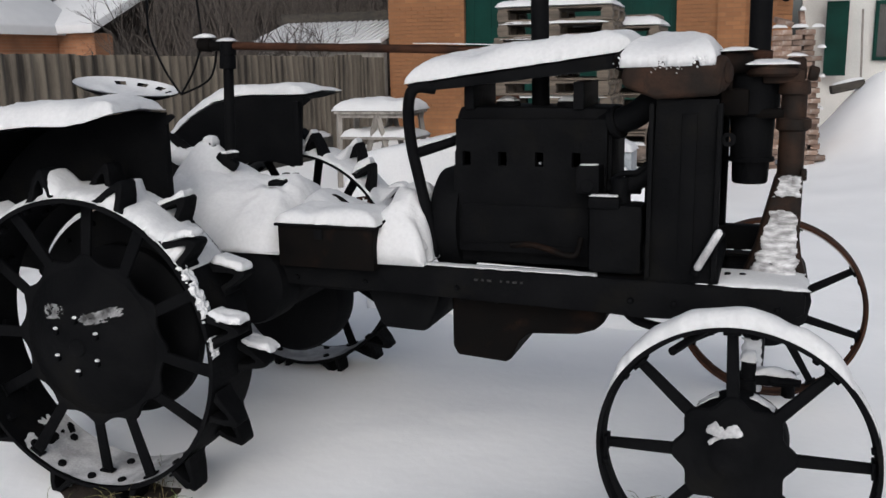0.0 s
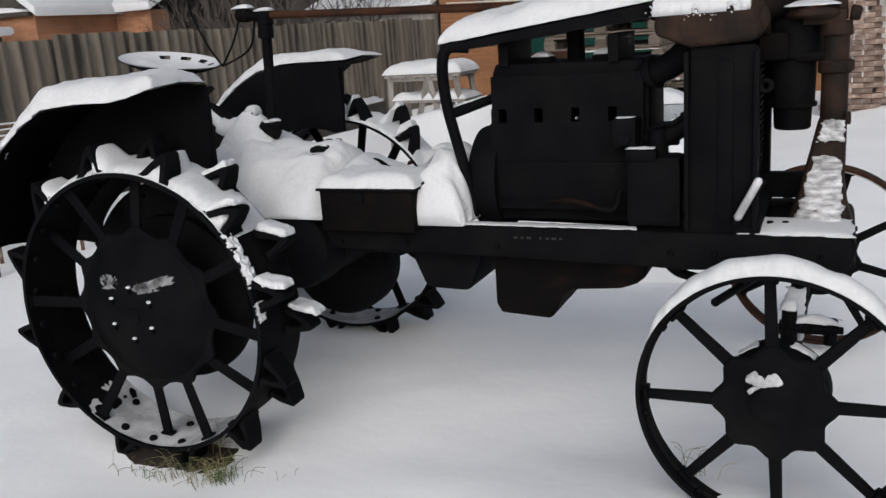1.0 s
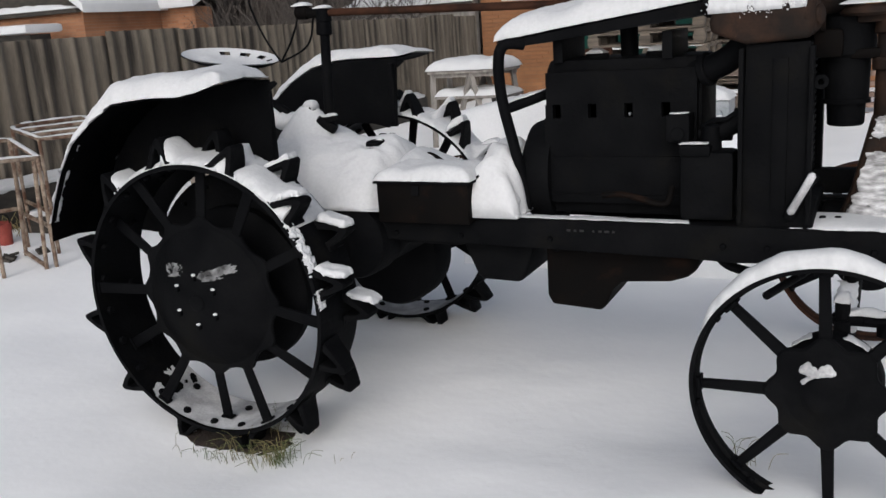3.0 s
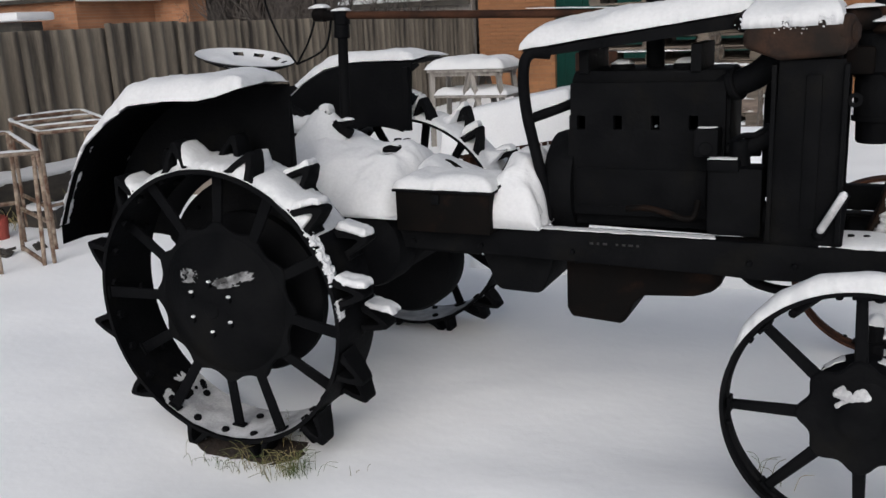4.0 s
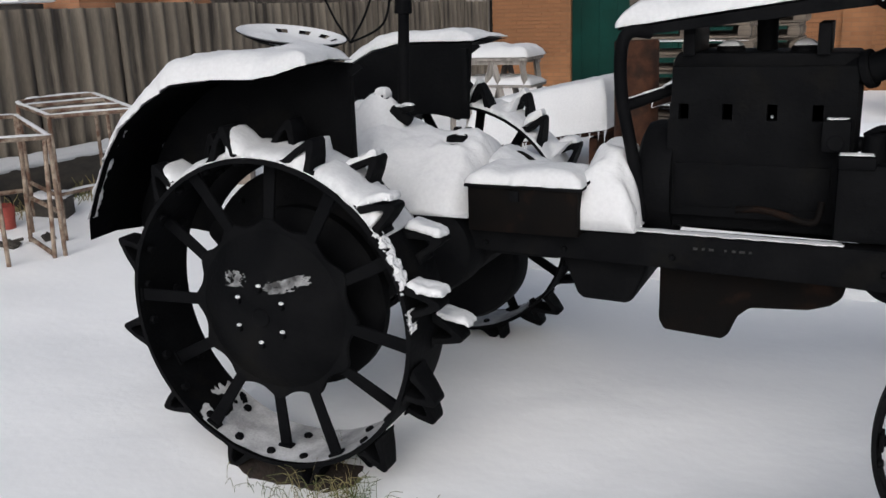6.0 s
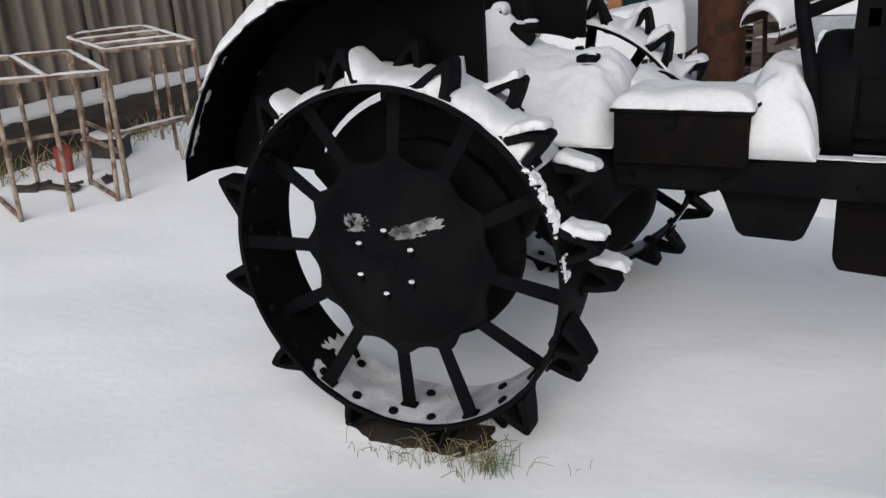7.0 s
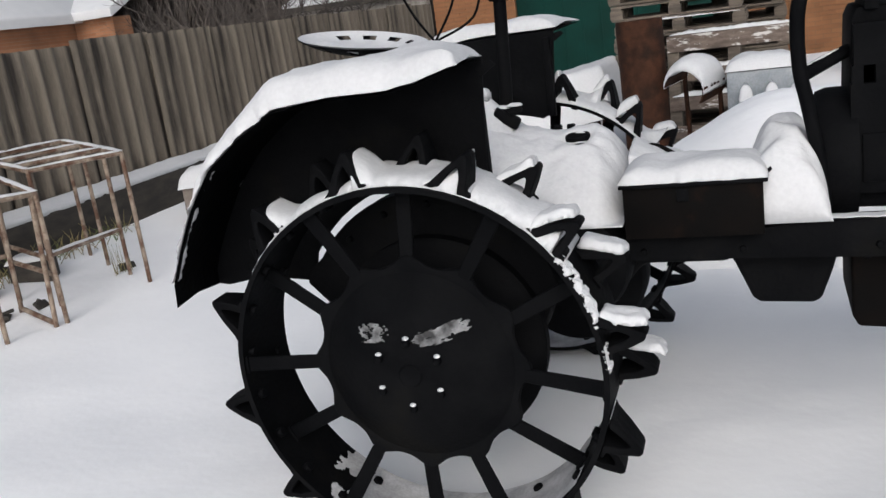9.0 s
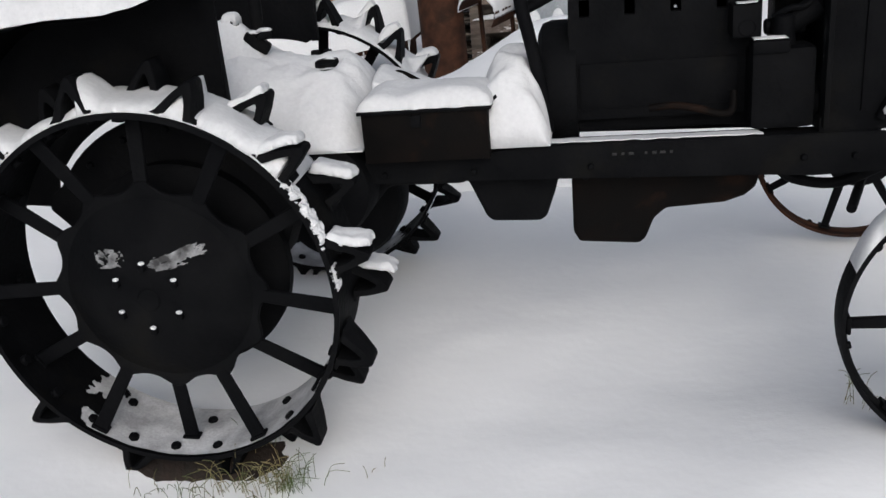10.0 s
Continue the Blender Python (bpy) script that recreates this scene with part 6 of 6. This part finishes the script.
tagged(part("icicles", bm, SNOW_DIMMED), "row of thin icicles under the plate bed", "icicles", kind="stuff")


def drift(x, y):
    t = min(1.0, max(0.0, (x - 0.15) / 0.95))
    t = t * t * (3 - 2 * t)
    s = (y - 3.65) / 0.85
    return 0.04 + (0.44 + 0.38 * t) * max(0.0, 1 - s * s) ** 0.5


# takes the brightened snow tone, as the bank came out too grey
snow("smooth snow bank heaped over scrap", heap(-0.1, 2.0, 2.8, 4.5, drift, lambda x, y: -0.05, 40, 5.0, 0.008), "snow_bank").data.materials[0] = SNOW_LIFTED

# ---- trestle table ----
table = thing("trestle_table", "grey wooden trestle table under thick snow", "table")
bm = bmesh.new()
for k in range(5):
    block(bm, (-2.40, 8.14 + 0.128 * k, 0.985), (1.06, 0.120, 0.035), w=0.005)
part("tabletop", bm, WOOD_GREY, table)
bm = bmesh.new()
block(bm, (-2.34, 8.40, 0.655), (1.02, 0.60, 0.03), w=0.005)
part("shelf", bm, WOOD_GREY, table)
for y in (8.14, 8.66):
    for x, dx in ((-2.88, -0.02), (-2.34, -0.30), (-2.34, 0.26), (-1.96, 0.14)):
        bm = bmesh.new()
        tube(bm, [(x, y, 0.97), (x + dx, y, -0.05)], 0.042, 4)
        part("leg", bm, WOOD_GREY, table)
    bm = bmesh.new()
    block(bm, (-2.40, y, 0.94), (1.0, 0.03, 0.05), w=0.004)
    part("apron", bm, WOOD_GREY, table)
snow("thick snow on the trestle table", cap(flat(-2.95, -1.85, 8.05, 8.75, 1.005), 30, 20, 0.15, 1.0, 0.012, edge=0.6), "table_snow")
snow("snow on the table shelf", cap(flat(-2.86, -1.82, 8.10, 8.70, 0.672), 24, 16, 0.10, 1.5, 0.01, edge=0.5), "table_snow")

# ---- stack of loose bricks ----
stack = thing("brick_stack", "uneven stack of old loose bricks with snow in the gaps", "bricks")
_b = bmesh.new()
block(_b, (0, 0, 0), (0.25, 0.12, 0.065), w=0.004)
LOOSE = mesh_of("brick", _b, BRICK_LOOSE)
brng = random.Random(8)
for k in range(28):
    w = 0.76 - 0.008 * k
    for i in range(3):
        x = 2.38 + i * 0.262 + (0.13 if k % 2 else 0) + brng.uniform(-0.02, 0.02)
        if x > 2.36 + w - 0.05:
            continue
        part("brick", LOOSE, None, stack, m=pose(x, 11.0 + brng.uniform(-0.025, 0.025), 0.0 + 0.071 * k, brng.uniform(-2, 2), brng.uniform(-2, 2), brng.uniform(-6, 6)))
    for j in range(3):
        part("brick", LOOSE, None, stack, m=pose(2.40 + w - 0.12 + brng.uniform(-0.03, 0.03), 11.15 + 0.262 * j, 0.0 + 0.071 * k, brng.uniform(-2, 2), brng.uniform(-2, 2), 90 + brng.uniform(-6, 6)))
part("brick", LOOSE, None, stack, m=pose(2.50, 11.0, 2.06, 20, 12, 30))
part("brick", LOOSE, None, stack, m=pose(2.74, 11.1, 2.08, 0, 80, 10))
for x, y, z, w in ((2.46, 10.96, 1.975, 0.20), (2.72, 10.97, 1.975, 0.22), (2.95, 11.05, 1.975, 0.16), (2.74, 11.02, 2.20, 0.08), (3.02, 11.3, 1.70, 0.12), (3.04, 11.2, 1.30, 0.10), (3.05, 11.35, 0.85, 0.10)):
    snow("snow lying on the loose bricks", cap(flat(x - w / 2, x + w / 2, y - 0.06, y + 0.10, z), 12, 8, 0.05, x * 3, 0.02, edge=0.8), "brick_snow")
bm = bmesh.new()
block(bm, (3.50, 12.9, 1.12), (0.5, 0.16, 0.13), pose(0, 0, 0, 0, -12, 12), 0.02)
tagged(part("timber_offcut", bm, WOOD_DARK), "short dark timber lying on the snow bank", "timber")
snow("snow on the timber", cap(flat(3.27, 3.73, 12.83, 12.98, 1.135, 1.235), 16, 6, 0.045, 1.9, 0.01, edge=0.7), "timber_snow")


# ---- bare trees and brush ----
def bare_tree(x, y, h, seed, spread=0.5, trunk=0.06):
    r = random.Random(seed)
    ob = thing("bare_tree", "leafless brown tree behind the fence", "tree", "bare trees")
    bt, bl = bmesh.new(), bmesh.new()

    def grow(bm, p, d, length, rad, depth):
        pts, q = [p], p.copy()
        dd = d.copy()
        for _ in range(4):
            dd = (dd + Vector((r.uniform(-1, 1), r.uniform(-1, 1), r.uniform(-0.6, 1))) * 0.22).normalized()
            q = q + dd * length / 4
            pts.append(q.copy())
        tube(bm, pts, [rad * (1 - 0.13 * k) for k in range(5)], 5 if depth > 1 else 4)
        if depth:
            for _ in range(r.choice((3, 4, 4))):
                s = r.randint(1, 4)
                a = (dd + Vector((r.uniform(-1, 1), r.uniform(-1, 1), r.uniform(-0.5, 0.9))) * (0.55 + spread)).normalized()
                grow(bl, pts[s], a, length * r.uniform(0.5, 0.78), rad * 0.52, depth - 1)
    grow(bt, Vector((x, y, 0)), Vector((r.uniform(-0.15, 0.15), 0, 1)), h, trunk, 4)
    part("trunk", bt, BARK, ob)
    part("crown", bl, BARK, ob)


for i, (x, y, h) in enumerate(((-7.4, 12.6, 1.6), (-8.6, 13.6, 1.8), (-9.8, 14.4, 1.7), (-7.0, 11.2, 1.6), (-11.4, 14.6, 1.5), (-6.4, 13.6, 1.6), (-8.0, 11.8, 1.7), (-9.2, 12.4, 1.5), (-6.0, 14.2, 1.6))):
    bare_tree(x, y, h, 20 + i, 0.6, 0.05)
bm = bmesh.new()
r = random.Random(77)
for k in range(2200):
    x, y = r.uniform(-18, -4.6), r.uniform(18.5, 22)
    p = Vector((x, y, 0.5))
    pts = [p]
    for s in range(4):
        p = p + Vector((r.uniform(-0.5, 0.5), r.uniform(-0.2, 0.2), r.uniform(0.5, 1.1)))
        pts.append(p)
    tube(bm, pts, [0.03, 0.025, 0.02, 0.015, 0.008], 3)
tagged(part("far_brush", bm, BARK), "dense leafless brown brush in the distance", "brush", kind="stuff")
wall_far = bmesh.new()
block(wall_far, (-9, 23.0, 1.5), (18, 0.3, 4.4))
tagged(part("backdrop_bank", wall_far, BARK), "distant brown thicket", "backdrop", kind="structure")

# ---- grass, earth and twigs by the wheels ----
bm = bmesh.new()
r = random.Random(5)
for cx, cy, n, hh, sx, sy in ((0.04, -0.03, 40, 0.085, 0.14, 0.02), (0.345, -0.03, 70, 0.125, 0.040, 0.03), (0.28, 0.02, 30, 0.10, 0.05, 0.02), (0.16, -0.03, 12, 0.15, 0.05, 0.02), (0.14, 0.20, 16, 0.16, 0.04, 0.03), (0.24, 0.24, 8, 0.14, 0.06, 0.03), (0.44, -0.02, 5, 0.10, 0.05, 0.03), (2.08, 0.26, 8, 0.14, 0.035, 0.022), (2.11, 0.20, 4, 0.12, 0.035, 0.022), (0.60, 0.0, 3, 0.07, 0.03, 0.02)):
    for k in range(n):
        x, y = cx + r.gauss(0, sx), cy + r.gauss(0, sy)
        z = ground_z(x, y) - 0.02
        a, l = r.uniform(0, math.tau), hh * r.uniform(0.5, 1.2)
        lean = r.uniform(0.2, 1.0)
        p0 = Vector((x, y, z))
        p1 = p0 + Vector((math.cos(a) * l * 0.3 * lean, math.sin(a) * l * 0.3 * lean, l * 0.7))
        p2 = p0 + Vector((math.cos(a) * l * 0.9 * lean, math.sin(a) * l * 0.9 * lean, l * (1.0 - 0.35 * lean)))
        tube(bm, smooth_path([p0, p1, p2], 3), 0.0011, 3)
tagged(part("dry_grass", bm, GRASS), "dry yellow-green grass blades poking through snow", "grass", kind="stuff")
bm = bmesh.new()
n = 20
rings = []
for i in range(n + 1):
    row = []
    for j in range(9):
        u, v = i / n, j / 8
        x, y = -0.24 + 0.56 * u, 0.004 + 0.26 * v + 0.02 * lump(u, 0, 0, 6)
        row.append(bm.verts.new((x, y, ground_z(x, y) - 0.014 + 0.036 * math.sin(math.pi * u) ** 0.5 * math.sin(math.pi * v) ** 0.7 + 0.014 * lump(x, y, 0, 25))))
    rings.append(row)
for p, q in zip(rings, rings[1:]):
    for j in range(8):
        bm.faces.new((p[j], q[j], q[j + 1], p[j + 1]))
tagged(part("bare_earth", bm, EARTH), "strip of wet brown earth under the wheel", "earth", kind="stuff")

# ---- bricks of the garage front ----
_b = bmesh.new()
block(_b, (0, 0, 0), (0.25, 0.012, 0.066), w=0.003)
FACE_BRICK = mesh_of("brick", _b, BRICK_PIECE)
prng = random.Random(21)
for x0, x1 in ((GX0, G1), (G2, 1.42), (1.90, GX1)):
    for row in range(8, 35):
        x = x0 + (0.13 if row % 2 else 0.0) + 0.125
        while x + 0.12 < x1:
            part("brick", FACE_BRICK, None, garage, m=pose(x, GY - 0.004 - prng.uniform(0, 0.003), 0.04 + 0.077 * row, 0, prng.uniform(-0.4, 0.4), 0))
            x += 0.26
